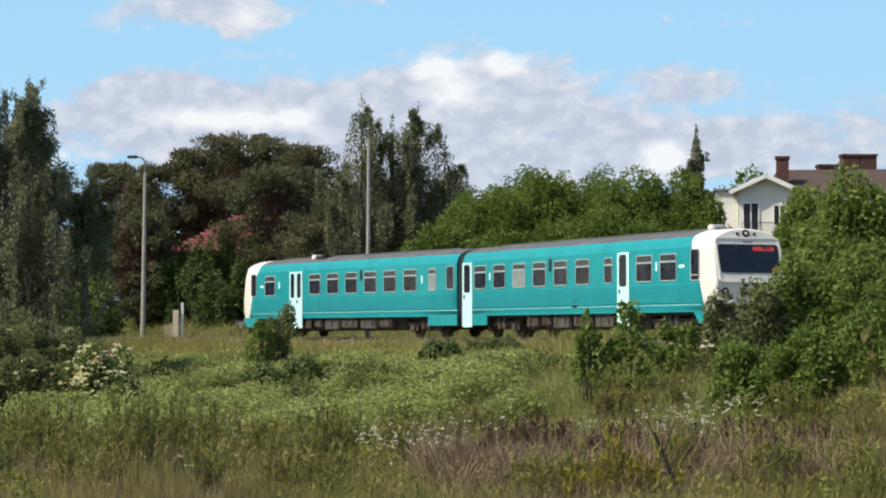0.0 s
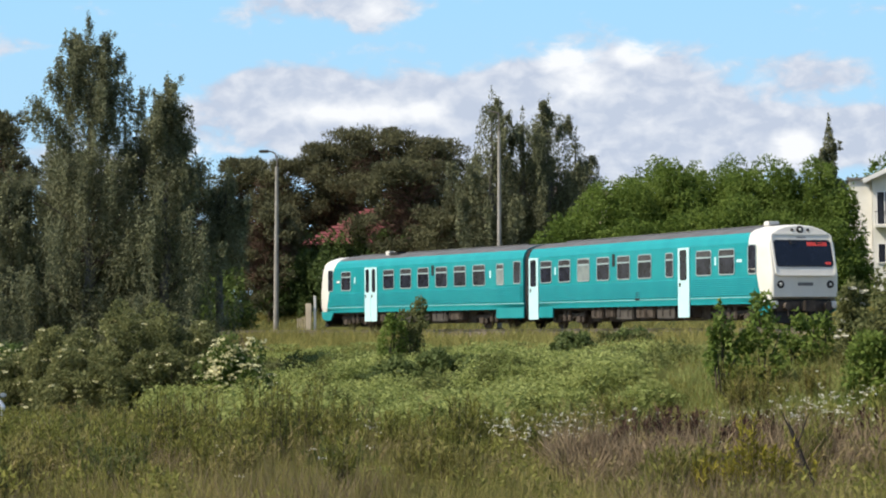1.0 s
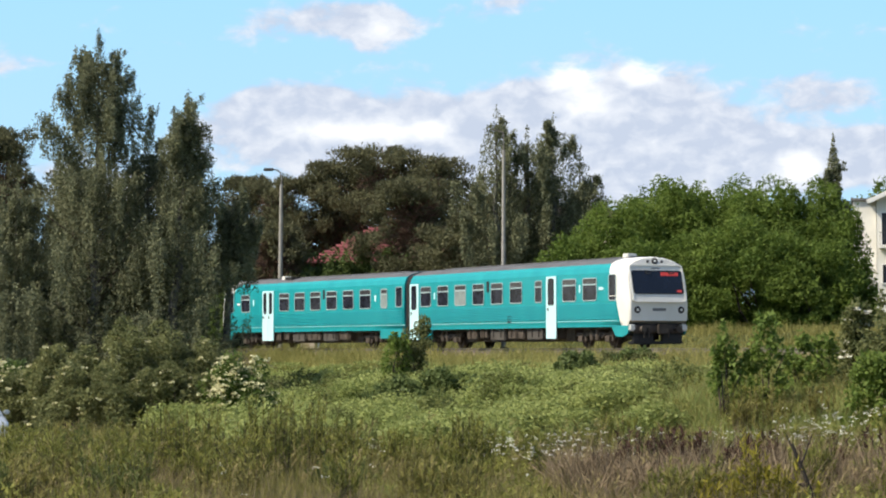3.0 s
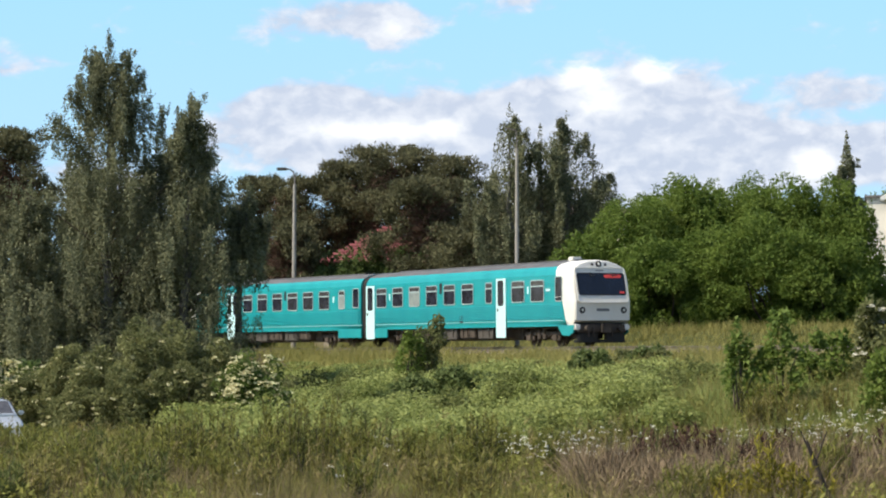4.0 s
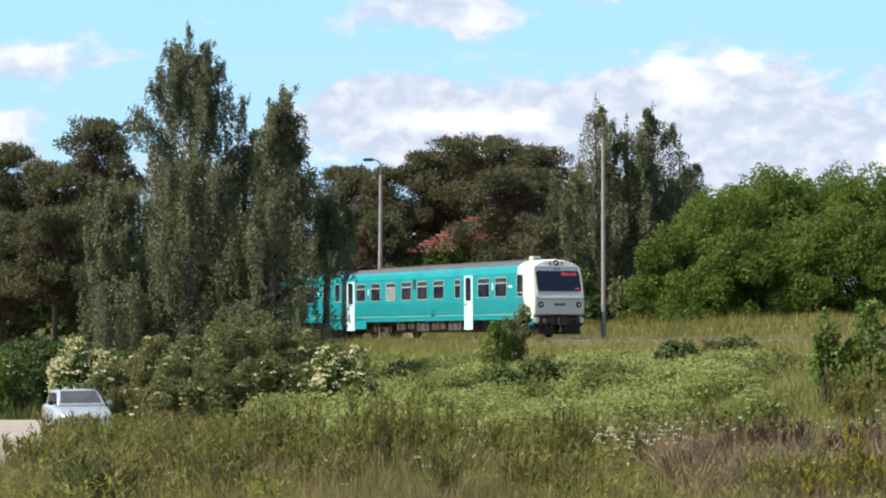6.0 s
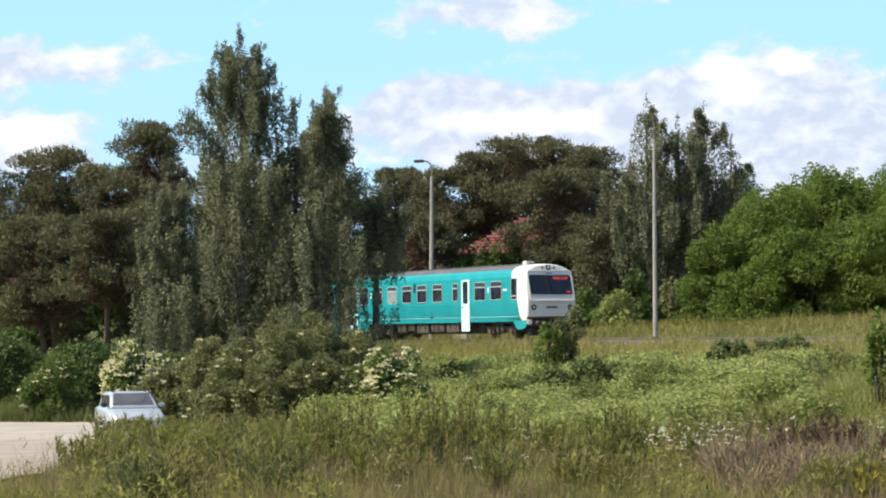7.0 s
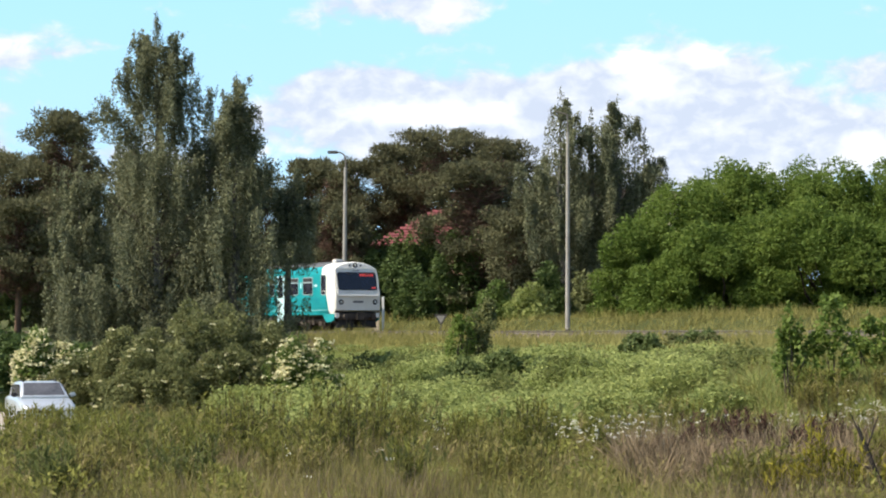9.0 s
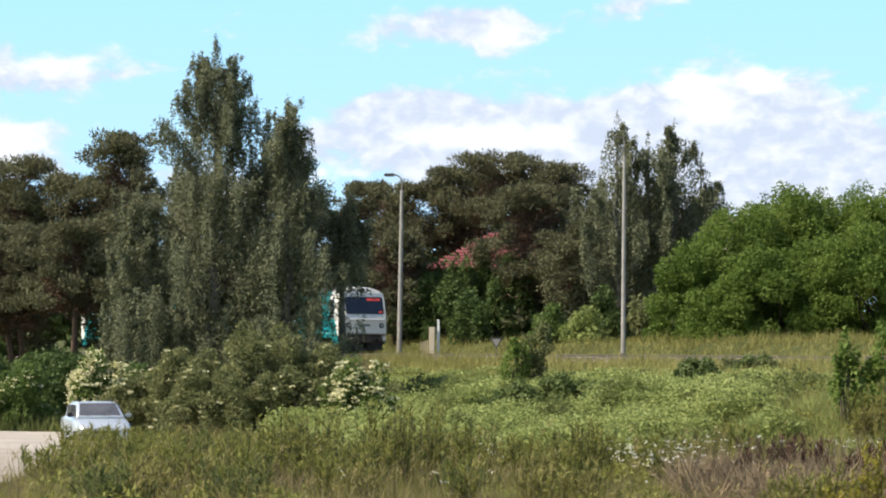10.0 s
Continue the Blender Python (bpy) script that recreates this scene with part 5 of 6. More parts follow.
def weeds():
    k = 400
    for x, y, h, w in ((-6.5, 52, 1.7, 1.0), (-5.2, 50, 1.5, 0.9), (-4.4, 54.5, 1.8, 1.1), (-3.4, 53, 1.4, 0.8), (-7.3, 52.5, 1.75, 1.0), (-4.9, 52, 1.8, 0.9), (-0.85, 50.5, 1.5, 0.9), (-2.3, 56, 1.2, 0.8), (-8.2, 55, 1.3, 1.1), (-7.0, 46, 1.2, 0.9),
                       (-5.2, 46.5, 1.1, 0.8), (-9.4, 50, 1.2, 1.0), (0.6, 57, 1.0, 0.7), (5.8, 47, 1.1, 0.8), (7.3, 45, 1.2, 0.9), (8.4, 46, 1.0, 0.9), (-10.8, 56, 1.1, 1.0), (-12.6, 57, 1.0, 1.2), (-11.8, 51, 0.9, 1.2)):
        k += 1
        upright_weed(x, y, h, w, k, WEED, "upright dark green mugwort clump in the field", 42)
    rng = random.Random(77)
    for j in range(130):
        y = 40 + 28 * rng.random()
        x = rng.uniform(-0.22, 0.2) * y
        if x > -13 and not (1.0 < x < 6.5 and 45 < y < 52):
            k += 1
            upright_weed(x, y, rng.uniform(0.6, 1.25), rng.uniform(0.4, 1.2), k, rng.choice((WEED, WEED, LEAF_NETTLE, GRASS)), "leafy green weed clump in the meadow", rng.randint(14, 26))
    for x, y in ((-15.7, 70.9), (-14.9, 71.3), (-14.2, 70.6), (-15.2, 69.6)):
        k += 1
        upright_weed(x, y, 0.85, 0.9, k, WEED, "tall weed clump at the edge of the road", 22)
    for x, y, h, w in ((3.95, 40.0, 1.5, 0.4), (4.4, 40.5, 1.0, 0.8), (3.4, 40.3, 0.8, 0.6), (4.9, 41.4, 0.8, 0.7)):
        k += 1
        upright_weed(x, y, h, w, k, YELLOW, "yellowish green weed clump in the field", 16)
    for x, y, h, w in ((2.9, 52, 1.25, 0.8), (3.4, 51.5, 1.35, 0.7), (3.8, 52.5, 1.2, 0.8), (7.6, 53, 1.25, 0.9), (8.3, 52.5, 1.35, 0.9), (9.1, 53, 1.3, 0.9), (9.8, 53.5, 1.2, 0.9), (5.2, 51, 1.1, 0.7), (6.3, 50, 1.05, 0.8), (2.1, 50, 1.0, 0.7), (4.4, 48.5, 1.0, 0.8)):
        k += 1
        upright_weed(x, y, h, w, k, DOCK, "dark rusty brown dock stalks gone to seed in the field", 24)
    # a dead branch standing in the grass
    bm = bmesh.new()
    rng = np.random.default_rng(5)
    limb(bm, (0.62, 0, -0.1), (0.02, 0, 0.88), 0.05, 0.026, rng, 0.03, 5, 6)
    limb(bm, (0.24, 0, 0.44), (-0.45, 0.05, 0.52), 0.022, 0.012, rng, 0.04, 4, 5)
    limb(bm, (0.14, 0, 0.62), (0.36, 0, 0.98), 0.016, 0.009, rng, 0.04, 4, 5)
    limb(bm, (0.05, 0, 0.82), (-0.08, 0.02, 1.0), 0.016, 0.008, rng, 0.04, 3, 5)
    ob = link_mesh("dead_branch", bm, DEADBARK)
    ob.location = (4.7, 41.0, z_at(5.32, 41))
    ob.scale = (1.0, 1.0, 1.55)
    tagged(ob, "bare dark forked dead branch standing in the grass", "branch")


# ---- poles, houses, car ----
def street_lamp():
    x, y = -13.72, 152.0
    g = z_at(x, y)
    ob = thing("street_lamp", "tall grey concrete lamp post with one arm beside the track", "street lamp", Matrix.Translation((x, y, g)))
    top = 13.85 - g
    bm = bmesh.new()
    rod(bm, (0, 0, -0.3), (0.1, 0, top - 0.9), 0.17, 0.10, 10)
    part("post", bm, CONCRETE, ob)
    bm = bmesh.new()
    pts = [(0.1, top - 1.0), (0.12, top - 0.45), (0.02, top - 0.12), (-0.2, top + 0.02), (-0.5, top + 0.06)]
    for a, b in zip(pts, pts[1:]):
        rod(bm, (a[0], 0, a[1]), (b[0], 0, b[1]), 0.045, None, 8)
    part("arm", bm, STEEL, ob, "bent steel arm")
    bm = bmesh.new()
    box(bm, -1.0, -0.35, -0.16, 0.16, top - 0.05, top + 0.13, 0.05)
    part("lamp_head", bm, TANK, ob, "grey lamp head")


def tall_pole():
    x, y = 0.0, 125.0
    g = z_at(x, y)
    ob = thing("concrete_pole", "tall weathered concrete pole without a lamp, behind the track", "pole", Matrix.Translation((x, y, g)))
    bm = bmesh.new()
    rod(bm, (-0.02, 0, -0.3), (0.03, 0, 12.9 - g), 0.125, 0.08, 10)
    part("post", bm, CONCRETE, ob)
    bm = bmesh.new()
    rod(bm, (0, 0, -0.2), (0, 0, 0.55), 0.2, 0.18, 10)
    part("collar", bm, TANK, ob, "paler concrete foot collar")
    bm = bmesh.new()
    rod(bm, (0.03, 0, 12.85 - g), (0.0, 0, 13.8 - g), 0.035, 0.03, 6)
    rod(bm, (0.0, 0, 13.8 - g), (-0.55, 0, 13.95 - g), 0.03, 0.03, 6)
    part("bracket", bm, STEEL, ob)


WALL = mottled("white_render", (0.66, 0.64, 0.58), (0.80, 0.78, 0.72), 0.9, 0, 0.8, 20, 0.2, 0.3)
BRICK = mottled("dark_red_brick", (0.055, 0.026, 0.022), (0.12, 0.055, 0.045), 0.9, 0, 3, 20, 0.4)
REDTILE = mottled("red_roof_tiles", (0.13, 0.028, 0.032), (0.24, 0.062, 0.064), 0.7, 0, 1.2, 12, 0.4)
GREYTILE = mottled("grey_roofing", (0.12, 0.115, 0.11), (0.24, 0.23, 0.22), 0.8, 0, 1.2, 12, 0.3)
BROWNTILE = mottled("brown_roof_tiles", (0.05, 0.034, 0.028), (0.10, 0.066, 0.054), 0.8, 0, 1.2, 12, 0.3)
TRIMWHITE = mottled("white_boards", (0.74, 0.73, 0.70), (0.84, 0.83, 0.80), 0.6, 0, 2, 30, 0.1)
CREAMWALL = mottled("cream_render", (0.55, 0.46, 0.34), (0.70, 0.60, 0.46), 0.9, 0, 1.2, 20, 0.2)


def gable(bm, x0, x1, y0, y1, z_eave, z_top, over, thick):
    """Two roof slopes with thickness, their ridge along y."""
    xm = (x0 + x1) / 2
    for xa in (x0, x1):
        s = (z_top - z_eave) / abs(xm - xa)
        xo = xa + (-over if xa < xm else over)
        zo = z_eave - s * over
        vs = []
        for y in (y0 - over, y1 + over):
            for x, z in ((xm, z_top), (xo, zo)):
                vs += [bm.verts.new((x, y, z)), bm.verts.new((x, y, z + thick))]
        a, a1, b, b1, c, c1, d, d1 = vs
        for f in ((a1, b1, d1, c1), (a, c, d, b), (a, b, b1, a1), (c, c1, d1, d), (b, d, d1, b1), (a, a1, c1, c)):
            bm.faces.new(f)
    bmesh.ops.recalc_face_normals(bm, faces=bm.faces)


def wall_block(bm, x0, x1, y0, y1, z0, z_eave, z_top):
    xm = (x0 + x1) / 2
    front = [bm.verts.new(p) for p in ((x0, y0, z0), (x1, y0, z0), (x1, y0, z_eave), (xm, y0, z_top), (x0, y0, z_eave))]
    back = [bm.verts.new((v.co.x, y1, v.co.z)) for v in front]
    bm.faces.new(front)
    bm.faces.new(back[::-1])
    for i in range(5):
        bm.faces.new((front[i], front[(i + 1) % 5], back[(i + 1) % 5], back[i]))
    bmesh.ops.recalc_face_normals(bm, faces=bm.faces)


def house_window(ob, x, z, w, h, y):
    g = bmesh.new()
    box(g, x - w / 2, x + w / 2, y - 0.04, y + 0.02, z - h / 2, z + h / 2, 0.01)
    pane = part("window", g, GLASS, ob, "dark window")
    f = bmesh.new()
    for a, b, c, d in ((-w / 2 - 0.08, w / 2 + 0.08, h / 2, h / 2 + 0.08), (-w / 2 - 0.12, w / 2 + 0.12, -h / 2 - 0.08, -h / 2),
                       (-w / 2 - 0.08, -w / 2, -h / 2, h / 2), (w / 2, w / 2 + 0.08, -h / 2, h / 2), (-0.04, 0.04, -h / 2, h / 2)):
        box(f, x + a, x + b, y - 0.09, y, z + c, z + d, 0.008)
    part("window_frame", f, TRIMWHITE, pane)


def chimney(ob, x, y, w, z0, z1):
    bm = bmesh.new()
    box(bm, x - w / 2, x + w / 2, y - w / 2, y + w / 2, z0, z1, 0.02)
    box(bm, x - w / 2 - 0.08, x + w / 2 + 0.08, y - w / 2 - 0.08, y + w / 2 + 0.08, z1 - 0.2, z1, 0.02)
    part("chimney", bm, BRICK, ob, "dark brick chimney")


def villa():
    x, y = 26.6, 165.0
    g = z_at(x, y)
    ob = thing("villa", "white rendered villa with white bargeboards, balcony and brown roof", "house", Matrix.Translation((x, y, 0)) @ Matrix.Rotation(radians(-8), 4, "Z") @ Matrix.Translation((-x, -y, 0)))
    bm = bmesh.new()
    wall_block(bm, 24.75, 28.45, 165, 171, g - 0.5, 12.72, 13.55)
    part("wall", bm, WALL, ob, "white rendered gable wall")
    bm = bmesh.new()
    gable(bm, 24.75, 28.45, 165, 171, 12.77, 13.62, 0.55, 0.14)
    part("roof", bm, BROWNTILE, ob, "brown gabled roof")
    for sx in (-1, 1):
        bm = bmesh.new()
        p, q = Vector((x, 164.38, 13.62)), Vector((x + sx * 2.46, 164.38, 12.49))
        d = q - p
        m = Matrix.Translation((p + q) / 2) @ Matrix.Rotation(-math.atan2(d.z, d.x), 4, "Y")
        box(bm, -d.length / 2, d.length / 2, -0.05, 0.05, -0.17, 0.12, 0.01, m)
        part("bargeboard", bm, TRIMWHITE, ob, "white bargeboard along the gable")
    bm = bmesh.new()
    box(bm, 23.2, 24.73, 166.2, 169.5, g - 0.5, 12.7, 0.02)
    part("side_wing", bm, WALL, ob, "white flat-roofed wing")
    bm = bmesh.new()
    box(bm, 23.05, 24.72, 166.0, 169.7, 12.704, 12.86, 0.02)
    part("wing_roof", bm, GREYTILE, ob)
    bm = bmesh.new()
    box(bm, 28.47, 37.5, 168, 176, g - 0.5, 12.58, 0.02)
    part("rear_wall", bm, WALL, ob)
    bm = bmesh.new()
    hip(bm, 26.0, 38.2, 167.3, 176.7, 12.6, 27.6, 36.0, 14.5)
    part("rear_roof", bm, BROWNTILE, ob, "brown hipped roof of the main house")
    for x_, z_, w_, h_ in ((25.55, 10.75, 0.95, 2.1), (27.45, 11.0, 0.7, 1.3), (25.6, 7.75, 0.95, 1.2), (27.5, 7.75, 0.95, 1.2)):
        house_window(ob, x_, z_, w_, h_, 165)
    chimney(ob, 27.75, 168.8, 0.85, 12.8, 15.2)
    bm = bmesh.new()
    box(bm, 24.9, 28.0, 163.9, 164.98, 9.42, 9.6, 0.02)
    bal = part("balcony", bm, WALL, ob, "white balcony slab")
    for k in range(22):
        bm = bmesh.new()
        rod(bm, (24.95 + k * 0.1428, 163.95, 9.6), (24.95 + k * 0.1428, 163.95, 10.45), 0.016, None, 6)
        part("baluster", bm, RUBBER, bal)
    bm = bmesh.new()
    box(bm, 24.9, 28.0, 163.92, 163.98, 10.45, 10.5, 0.01)
    part("handrail", bm, RUBBER, bal)


def brick_house():
    y = 195.0
    ob = thing("brick_house", "dark brick house with tall chimneys behind the trees", "house")
    g = z_at(38, y)
    bm = bmesh.new()
    wall_block(bm, 33.5, 46.0, y, y + 9, g - 0.5, 13.5, 15.2)
    part("wall", bm, BRICK, ob)
    bm = bmesh.new()
    gable(bm, 33.5, 46.0, y, y + 9, 13.55, 15.3, 0.4, 0.2)
    part("roof", bm, BROWNTILE, ob)
    chimney(ob, 36.6, y + 2, 1.5, 14.0, 16.6)
    for x in (38.6, 40.0):
        chimney(ob, x, y + 3, 1.35, 14.2, 17.5)


def red_house():
    y = 163.0
    g = z_at(-9, y)
    ob = thing("red_roofed_house", "house with a steep red tiled roof among the pines", "house")
    bm = bmesh.new()
    box(bm, -12.4, -6.4, y, y + 8, g - 0.5, 8.5, 0.02)
    part("wall", bm, BROWNTILE, ob, "dark boarded wall")
    bm = bmesh.new()
    hip(bm, -13.0, -5.8, y - 0.6, y + 8.6, 8.5, -8.9, -8.5, 11.0)
    part("roof", bm, REDTILE, ob, "hipped red tiled roof")
    # courses of tiles on the slope that shows
    for k in range(12):
        f = (k + 0.5) / 12
        bm = bmesh.new()
        x0, x1 = -13.0 + 4.1 * f, -5.8 - 2.7 * f
        m = Matrix.Translation(((x0 + x1) / 2, y - 0.6 + 4.6 * f, 8.55 + 2.5 * f)) @ Matrix.Rotation(math.atan2(2.5, 4.6), 4, "X")
        box(bm, -(x1 - x0) / 2, (x1 - x0) / 2, -0.17, 0.17, -0.02, 0.03, 0.0, m)
        part("tile_course", bm, REDTILE, ob)
    house_window(ob, -8.9, 7.0, 1.0, 1.4, y)


def hip(bm, x0, x1, y0, y1, z0, xa, xb, z1):
    """A hipped roof over a rectangle."""
    lo = [bm.verts.new(p) for p in ((x0, y0, z0), (x1, y0, z0), (x1, y1, z0), (x0, y1, z0))]
    hi = [bm.verts.new(p) for p in ((xa, (y0 + y1) / 2, z1), (xb, (y0 + y1) / 2, z1))]
    for f in ((lo[0], lo[1], hi[1], hi[0]), (lo[2], lo[3], hi[0], hi[1]), (lo[1], lo[2], hi[1]), (lo[3], lo[0], hi[0]), lo[::-1]):
        bm.faces.new(f)
    bmesh.ops.recalc_face_normals(bm, faces=bm.faces)


def brown_house():
    y = 212.0
    ob = thing("brown_roofed_house", "distant house with a brown tiled roof", "house")
    g = z_at(8, y)
    bm = bmesh.new()
    box(bm, 3.0, 11.0, y, y + 9, g - 0.5, 13.8, 0.02)
    part("wall", bm, CREAMWALL, ob)
    bm = bmesh.new()
    lo = [bm.verts.new(p) for p in ((2.5, y - 0.5, 13.8), (11.5, y - 0.5, 13.8), (11.5, y + 9.5, 13.8), (2.5, y + 9.5, 13.8))]
    hi = [bm.verts.new(p) for p in ((4.4, y + 4.5, 15.3), (8.2, y + 4.5, 15.3))]
    bm.faces.new((lo[0], lo[1], hi[1], hi[0]))
    bm.faces.new((lo[2], lo[3], hi[0], hi[1]))
    bm.faces.new((lo[1], lo[2], hi[1]))
    bm.faces.new((lo[3], lo[0], hi[0]))
    bm.faces.new(lo[::-1])
    bmesh.ops.recalc_face_normals(bm, faces=bm.faces)
    part("roof", bm, BROWNTILE, ob, "hipped brown roof")


SILVER = mottled("silver_car_paint", (0.50, 0.54, 0.58), (0.60, 0.64, 0.68), 0.3, 0.35, 2, 90, 0.02, 0.5, 0.5)
# the base grey is raised to stand in for the reflected sky
CARGLASS = mottled("sky_paled_car_glass", (0.05, 0.052, 0.06), (0.13, 0.13, 0.14), 0.06, 0, 2, 10, 0, 0.6)


def loft(bm, stations):
    """Rings of (x, y, z) joined in order and capped."""
    rows = [[bm.verts.new(p) for p in st] for st in stations]
    for a, b in zip(rows, rows[1:]):
        for i in range(len(a)):
            f = bm.faces.new((a[i], a[(i + 1) % len(a)], b[(i + 1) % len(b)], b[i]))
            f.smooth = True
    bm.faces.new(rows[0][::-1])
    bm.faces.new(rows[-1])
    bmesh.ops.recalc_face_normals(bm, faces=bm.faces)
    return bm


def car(x, y, turn):
    """A hatchback; in its space x runs forwards."""
    ob = thing("parked_car", "small silver hatchback parked on the pale road", "car", pose(x, y, 0.02, 0, 0, turn))

    def ring_at(px, w, z0, z1, r=0.12):
        return [(px, yy, (z0 + z1) / 2 + zz) for yy, zz in rounded(w, z1 - z0, min(r, (z1 - z0) * 0.45), 3)]
    bm = bmesh.new()
    loft(bm, [ring_at(-1.92, 1.45, 0.38, 0.85), ring_at(-1.85, 1.6, 0.28, 0.95), ring_at(-1.2, 1.68, 0.22, 0.98), ring_at(0.3, 1.68, 0.22, 0.96), ring_at(0.95, 1.66, 0.22, 0.92),
              ring_at(1.6, 1.6, 0.24, 0.80), ring_at(1.85, 1.5, 0.28, 0.72), ring_at(1.93, 1.35, 0.36, 0.62)])
    part("body", bm, SILVER, ob, "silver painted body")
    bm = bmesh.new()
    loft(bm, [ring_at(-1.75, 1.36, 0.9, 1.0, 0.04), ring_at(-1.5, 1.34, 0.9, 1.28), ring_at(-1.2, 1.3, 0.9, 1.40), ring_at(-0.4, 1.28, 0.9, 1.43), ring_at(0.15, 1.28, 0.9, 1.40), ring_at(0.92, 1.46, 0.88, 0.98, 0.04)])
    part("cabin", bm, SILVER, ob, "silver roof and pillars")

    def pane(name, pts, out):
        b = bmesh.new()
        n = Vector(out).normalized() * 0.012
        lo = [b.verts.new(Vector(p)) for p in pts]
        hi = [b.verts.new(Vector(p) + n) for p in pts]
        b.faces.new(hi)
        b.faces.new(lo[::-1])
        for i in range(len(pts)):
            b.faces.new((lo[i], lo[(i + 1) % len(pts)], hi[(i + 1) % len(pts)], hi[i]))
        bmesh.ops.recalc_face_normals(b, faces=b.faces)
        part(name, b, CARGLASS, ob, "car glass with a sky reflection in its colour")
    pane("windscreen", [(0.86, -0.63, 0.998), (0.86, 0.63, 0.998), (0.22, 0.54, 1.375), (0.22, -0.54, 1.375)], (0.5, 0, 0.86))
    for sy in (-1, 1):
        pane("side_window", [(0.70, sy * 0.71, 0.99), (-0.25, sy * 0.69, 0.99), (-0.25, sy * 0.655, 1.33), (0.2, sy * 0.655, 1.33)], (0, sy, 0.15))
        pane("side_window", [(-0.33, sy * 0.69, 0.99), (-1.3, sy * 0.69, 0.99), (-1.2, sy * 0.66, 1.30), (-0.33, sy * 0.655, 1.33)], (0, sy, 0.15))
        b = bmesh.new()
        box(b, 0.55, 0.72, min(sy * 0.78, sy * 0.98), max(sy * 0.78, sy * 0.98), 0.97, 1.1, 0.04)
        part("wing_mirror", b, SILVER if sy > 0 else RUBBER, ob)
        b = bmesh.new()
        box(b, 1.66, 1.9, min(sy * 0.42, sy * 0.74), max(sy * 0.42, sy * 0.74), 0.56, 0.70, 0.04)
        part("headlight", b, LENS, ob, "clear headlight")
        for px in (-1.25, 1.2):
            b = bmesh.new()
            rod(b, (px, sy * 0.66, 0.29), (px, sy * 0.86, 0.29), 0.29, None, 20)
            tyre = part("tyre", b, RUBBER, ob, "black tyre")
            b = bmesh.new()
            rod(b, (px, sy * 0.85, 0.29), (px, sy * 0.875, 0.29), 0.18, 0.16, 14)
            part("rim", b, STEEL, tyre)
    b = bmesh.new()
    box(b, 1.86, 1.96, -0.4, 0.4, 0.5, 0.6, 0.02)
    part("grille", b, RUBBER, ob)
    for sy in (-0.3, 0.3):
        b = bmesh.new()
        rod(b, (0.9, sy, 0.985), (0.72, sy - 0.35, 1.09), 0.01, None, 5)
        part("wiper", b, RUBBER, ob)
    for sy in (-1, 1):
        b = bmesh.new()
        box(b, -1.1, 0.0, sy * 0.5 - 0.02, sy * 0.5 + 0.02, 1.405, 1.45, 0.01)
        part("roof_rail", b, RUBBER, ob)


def gate_and_sign():
    x, y = -11.15, 148.0
    g = z_at(x, y)
    ob = thing("gate_pillar", "cream rendered gate pillar with a post beside it", "pillar", Matrix.Translation((x, y, g)))
    bm = bmesh.new()
    box(bm, -0.42, -0.08, -0.2, 0.2, -0.2, 1.75, 0.02)
    part("pillar", bm, CREAMWALL, ob)
    bm = bmesh.new()
    box(bm, 0.05, 0.2, -0.06, 0.06, -0.2, 2.2, 0.01)
    part("post", bm, TRIMWHITE, ob, "white post")
    for k in range(4):
        bm = bmesh.new()
        box(bm, -0.55 - k * 0.13, -0.49 - k * 0.13, -0.02, 0.02, 0.1, 0.95 - 0.03 * k, 0.01)
        part("picket", bm, CREAMWALL, ob)
    x, y = -7.15, 140.0
    g = z_at(x, y)
    ob = thing("road_sign", "small three-cornered road sign on a post", "sign", Matrix.Translation((x, y, g)))
    bm = bmesh.new()
    rod(bm, (0, 0, -0.2), (0, 0, 1.25), 0.03, None, 8)
    part("post", bm, STEEL, ob)
    bm = bmesh.new()
    m = Matrix.Translation((0, -0.04, 0.95)) @ Matrix.Rotation(math.pi / 2, 4, "X")
    plate(bm, [(0, -0.35), (0.36, 0.28), (-0.36, 0.28)], 0.02, m)
    part("sign_plate", bm, CONCRETE, ob, "pale triangular plate")
    bm = bmesh.new()
    ring(bm, [(0, -0.37), (0.38, 0.30), (-0.38, 0.30)], [(0, -0.22), (0.25, 0.22), (-0.25, 0.22)], 0.03, m)
    part("sign_rim", bm, TANK, ob)


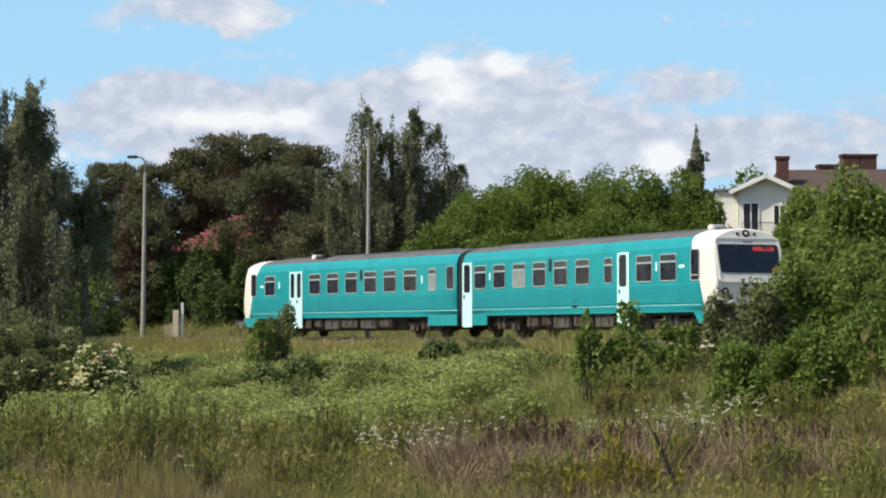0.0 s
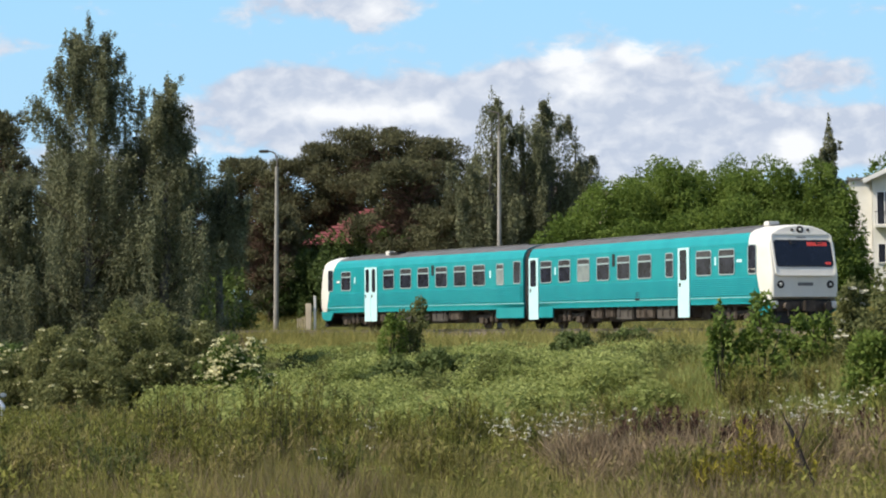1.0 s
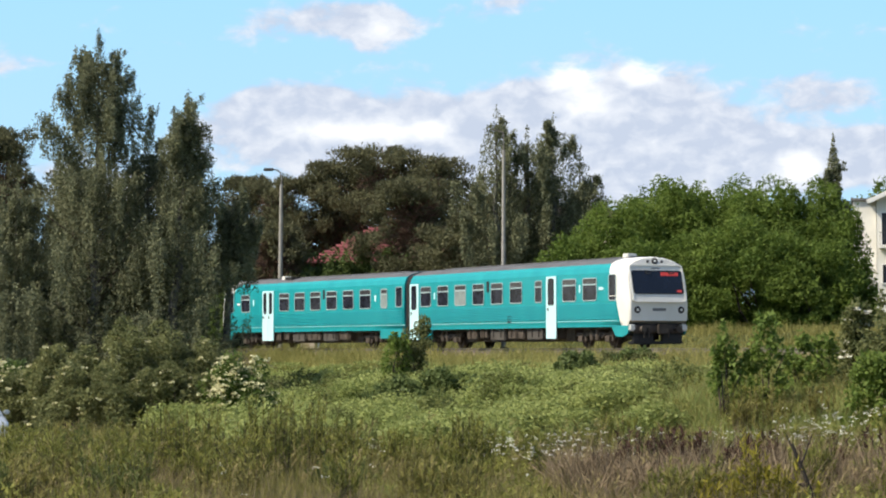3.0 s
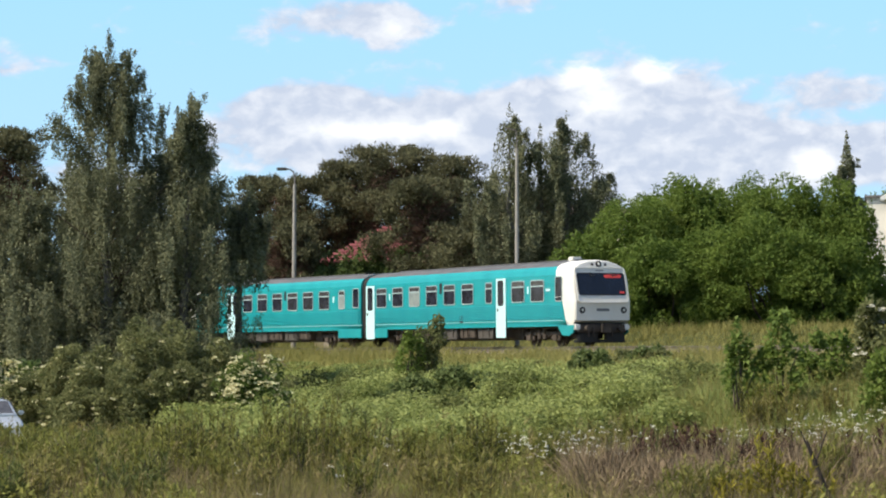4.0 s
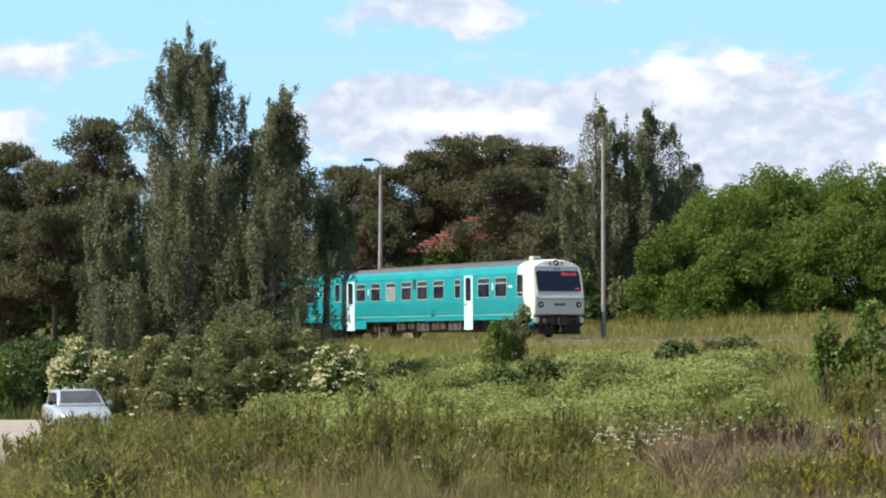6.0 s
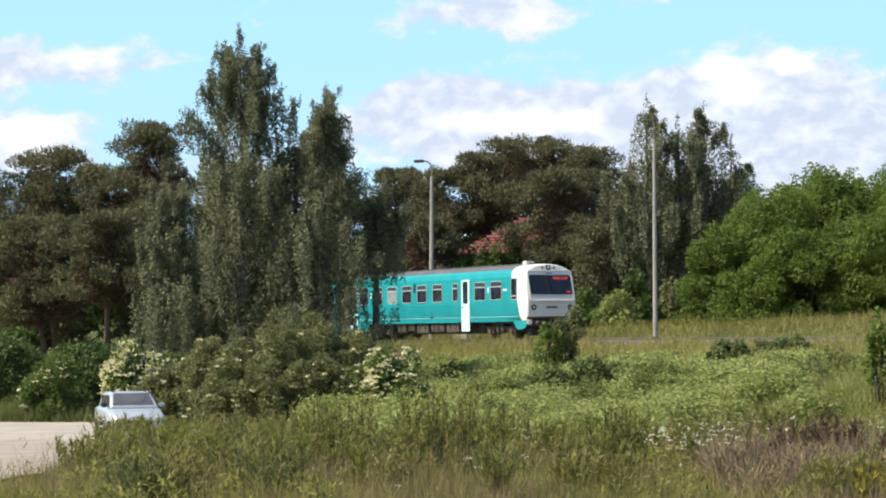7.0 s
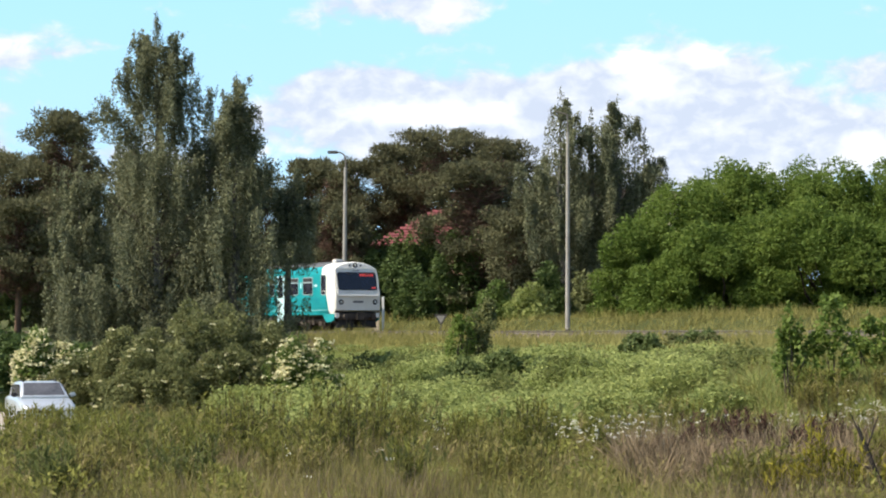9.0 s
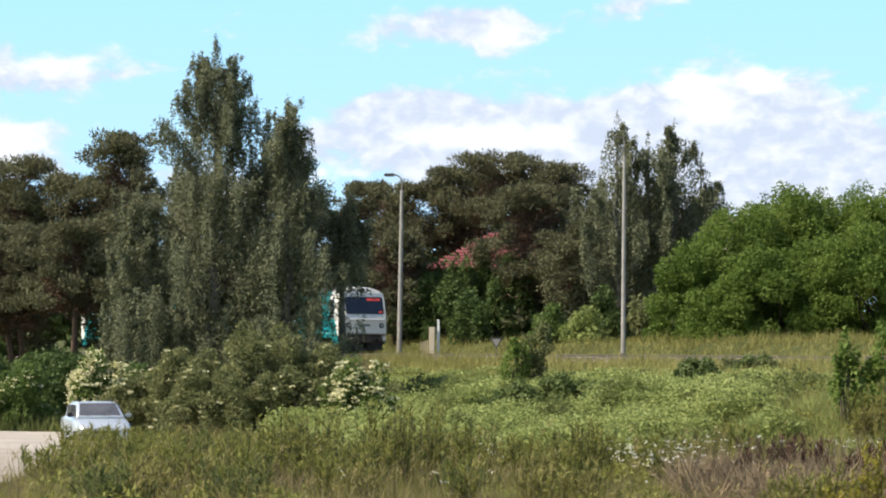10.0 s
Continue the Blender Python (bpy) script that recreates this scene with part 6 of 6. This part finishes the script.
def sky_backdrop():
    """Distant cumulus clouds: a far curved sheet, clear where the blue shows through."""
    m, n, l, b = nodes_of("summer_sky")
    uv = n.new("ShaderNodeUVMap")
    sep = n.new("ShaderNodeSeparateXYZ")
    l.new(uv.outputs[0], sep.inputs[0])

    def noise_at(scale, stretch, detail, rough, shift):
        mp = n.new("ShaderNodeMapping")
        mp.inputs["Scale"].default_value, mp.inputs["Location"].default_value = (scale, scale * stretch, 1), shift
        t = n.new("ShaderNodeTexNoise")
        t.inputs["Scale"].default_value, t.inputs["Detail"].default_value, t.inputs["Roughness"].default_value = 1.0, detail, rough
        t.inputs["Distortion"].default_value = 0.25
        l.new(uv.outputs[0], mp.inputs[0])
        l.new(mp.outputs[0], t.inputs["Vector"])
        return t.outputs["Fac"]

    def calc(op, a, c=0.0):
        k = n.new("ShaderNodeMath")
        k.operation = op
        for i, v in enumerate((a, c)):
            if isinstance(v, (int, float)):
                k.inputs[i].default_value = v
            else:
                l.new(v, k.inputs[i])
        return k.outputs[0]

    def puffs(spots):
        """A soft sum of oval cloud centres: across, up, half width, half height, weight."""
        total = 0.0
        for a, e, w, h, weight in spots:
            mp = n.new("ShaderNodeMapping")
            mp.inputs["Location"].default_value, mp.inputs["Scale"].default_value = (-a / w, -e / h, 0), (1 / w, 1 / h, 1)
            l.new(uv.outputs[0], mp.inputs[0])
            ln = n.new("ShaderNodeVectorMath")
            ln.operation = "LENGTH"
            l.new(mp.outputs[0], ln.inputs[0])
            mr = n.new("ShaderNodeMapRange")
            mr.interpolation_type = "SMOOTHSTEP"
            mr.inputs["From Min"].default_value, mr.inputs["From Max"].default_value = 1.0, 0.0
            mr.inputs["To Max"].default_value = weight
            l.new(ln.outputs["Value"], mr.inputs["Value"])
            total = calc("ADD", mr.outputs[0], total)
        return total
    wisp = noise_at(0.5, 2.2, 7, 0.54, (3.1, 1.7, 0))
    fine = noise_at(1.5, 1.5, 7, 0.55, (0.4, 8.2, 0))
    body = puffs([(a, e, w * 1.3, h * 1.25, k) for a, e, w, h, k in [(0.5, 4.9, 9.0, 1.9, 0.2), (2.4, 5.2, 3.4, 1.7, 0.62), (4.4, 4.2, 4.5, 1.3, 0.55), (-3.4, 5.0, 4.6, 1.05, 0.55), (-5.0, 5.7, 2.2, 0.5, 0.25), (7.4, 5.8, 1.6, 0.7, 0.32), (7.4, 4.2, 2.4, 0.9, 0.5),
                  (-4.0, 7.5, 3.0, 0.7, 0.38), (-2.8, 7.3, 1.0, 0.8, 0.35), (0.2, 7.9, 1.6, 0.5, 0.3), (-13.6, 6.4, 3.2, 0.9, 0.4), (-14.6, 4.6, 2.4, 1.1, 0.55), (-9.0, 3.6, 3.0, 1.2, 0.35), (-0.4, 3.8, 6.0, 1.2, 0.35), (11, 4.4, 3.5, 1.2, 0.45)]])
    dens = calc("ADD", body, calc("MULTIPLY", calc("ADD", calc("MULTIPLY", wisp, 0.65), calc("MULTIPLY", fine, 0.35)), 1.25))
    cover = n.new("ShaderNodeMapRange")
    cover.interpolation_type = "SMOOTHSTEP"
    cover.inputs["From Min"].default_value, cover.inputs["From Max"].default_value = 0.72, 0.98
    l.new(dens, cover.inputs["Value"])
    bright = puffs([(1.5, 6.2, 1.0, 0.6, 0.6), (3.2, 6.3, 0.75, 0.5, 0.8), (2.0, 5.6, 1.2, 0.8, 0.35), (-3.4, 4.95, 2.6, 0.45, 0.5), (-1.7, 5.0, 0.9, 0.5, 0.4), (6.8, 4.1, 0.8, 0.6, 0.7), (-2.7, 7.3, 0.8, 0.8, 0.35), (-14.3, 4.7, 1.4, 0.8, 0.6), (-13.0, 6.5, 1.6, 0.4, 0.3), (-7.0, 3.7, 1.2, 0.8, 0.5)])
    lit = n.new("ShaderNodeMapRange")
    lit.inputs["From Min"].default_value, lit.inputs["From Max"].default_value = 0.42, 0.95
    l.new(calc("ADD", bright, fine), lit.inputs["Value"])
    cloud = n.new("ShaderNodeValToRGB")
    cloud.color_ramp.elements[0].color, cloud.color_ramp.elements[1].color = (0.53, 0.60, 0.73, 1), (0.92, 0.94, 0.97, 1)
    l.new(lit.outputs[0], cloud.inputs[0])
    blue = n.new("ShaderNodeValToRGB")
    blue.color_ramp.elements[0].color, blue.color_ramp.elements[1].color = (0.52, 0.74, 0.92, 1), (0.36, 0.68, 0.96, 1)
    l.new(calc("DIVIDE", sep.outputs[1], 8.5), blue.inputs[0])
    mix = n.new("ShaderNodeMix")
    mix.data_type = "RGBA"
    l.new(cover.outputs[0], mix.inputs[0])
    l.new(blue.outputs[0], mix.inputs[6])
    l.new(cloud.outputs[0], mix.inputs[7])
    em = n.new("ShaderNodeEmission")
    em.inputs[1].default_value = 0.91
    l.new(mix.outputs[2], em.inputs[0])
    l.new(em.outputs[0], n["Material Output"].inputs[0])
    bm = bmesh.new()
    lay = bm.loops.layers.uv.new("UVMap")
    A, E, R = list(range(-40, 41, 2)), list(range(-1, 19, 1)), 2300.0
    grid = [[bm.verts.new((R * math.sin(radians(a)), R * math.cos(radians(a)), 3 + R * math.tan(radians(e)))) for a in A] for e in E]
    for j in range(len(E) - 1):
        for i in range(len(A) - 1):
            f = bm.faces.new((grid[j][i], grid[j][i + 1], grid[j + 1][i + 1], grid[j + 1][i]))
            for lp, (a, e) in zip(f.loops, ((A[i], E[j]), (A[i + 1], E[j]), (A[i + 1], E[j + 1]), (A[i], E[j + 1]))):
                lp[lay].uv = (a, e)
    tagged(link_mesh("backdrop", bm, m), "blue summer sky with white cumulus clouds", "sky", "", "structure")


sky_backdrop()
villa()
brick_house()
red_house()
brown_house()
street_lamp()
tall_pole()
gate_and_sign()
car(-16.05, 75.0, -69.0)
trees()
shrubs()
ground_cover()
weeds()
motions()
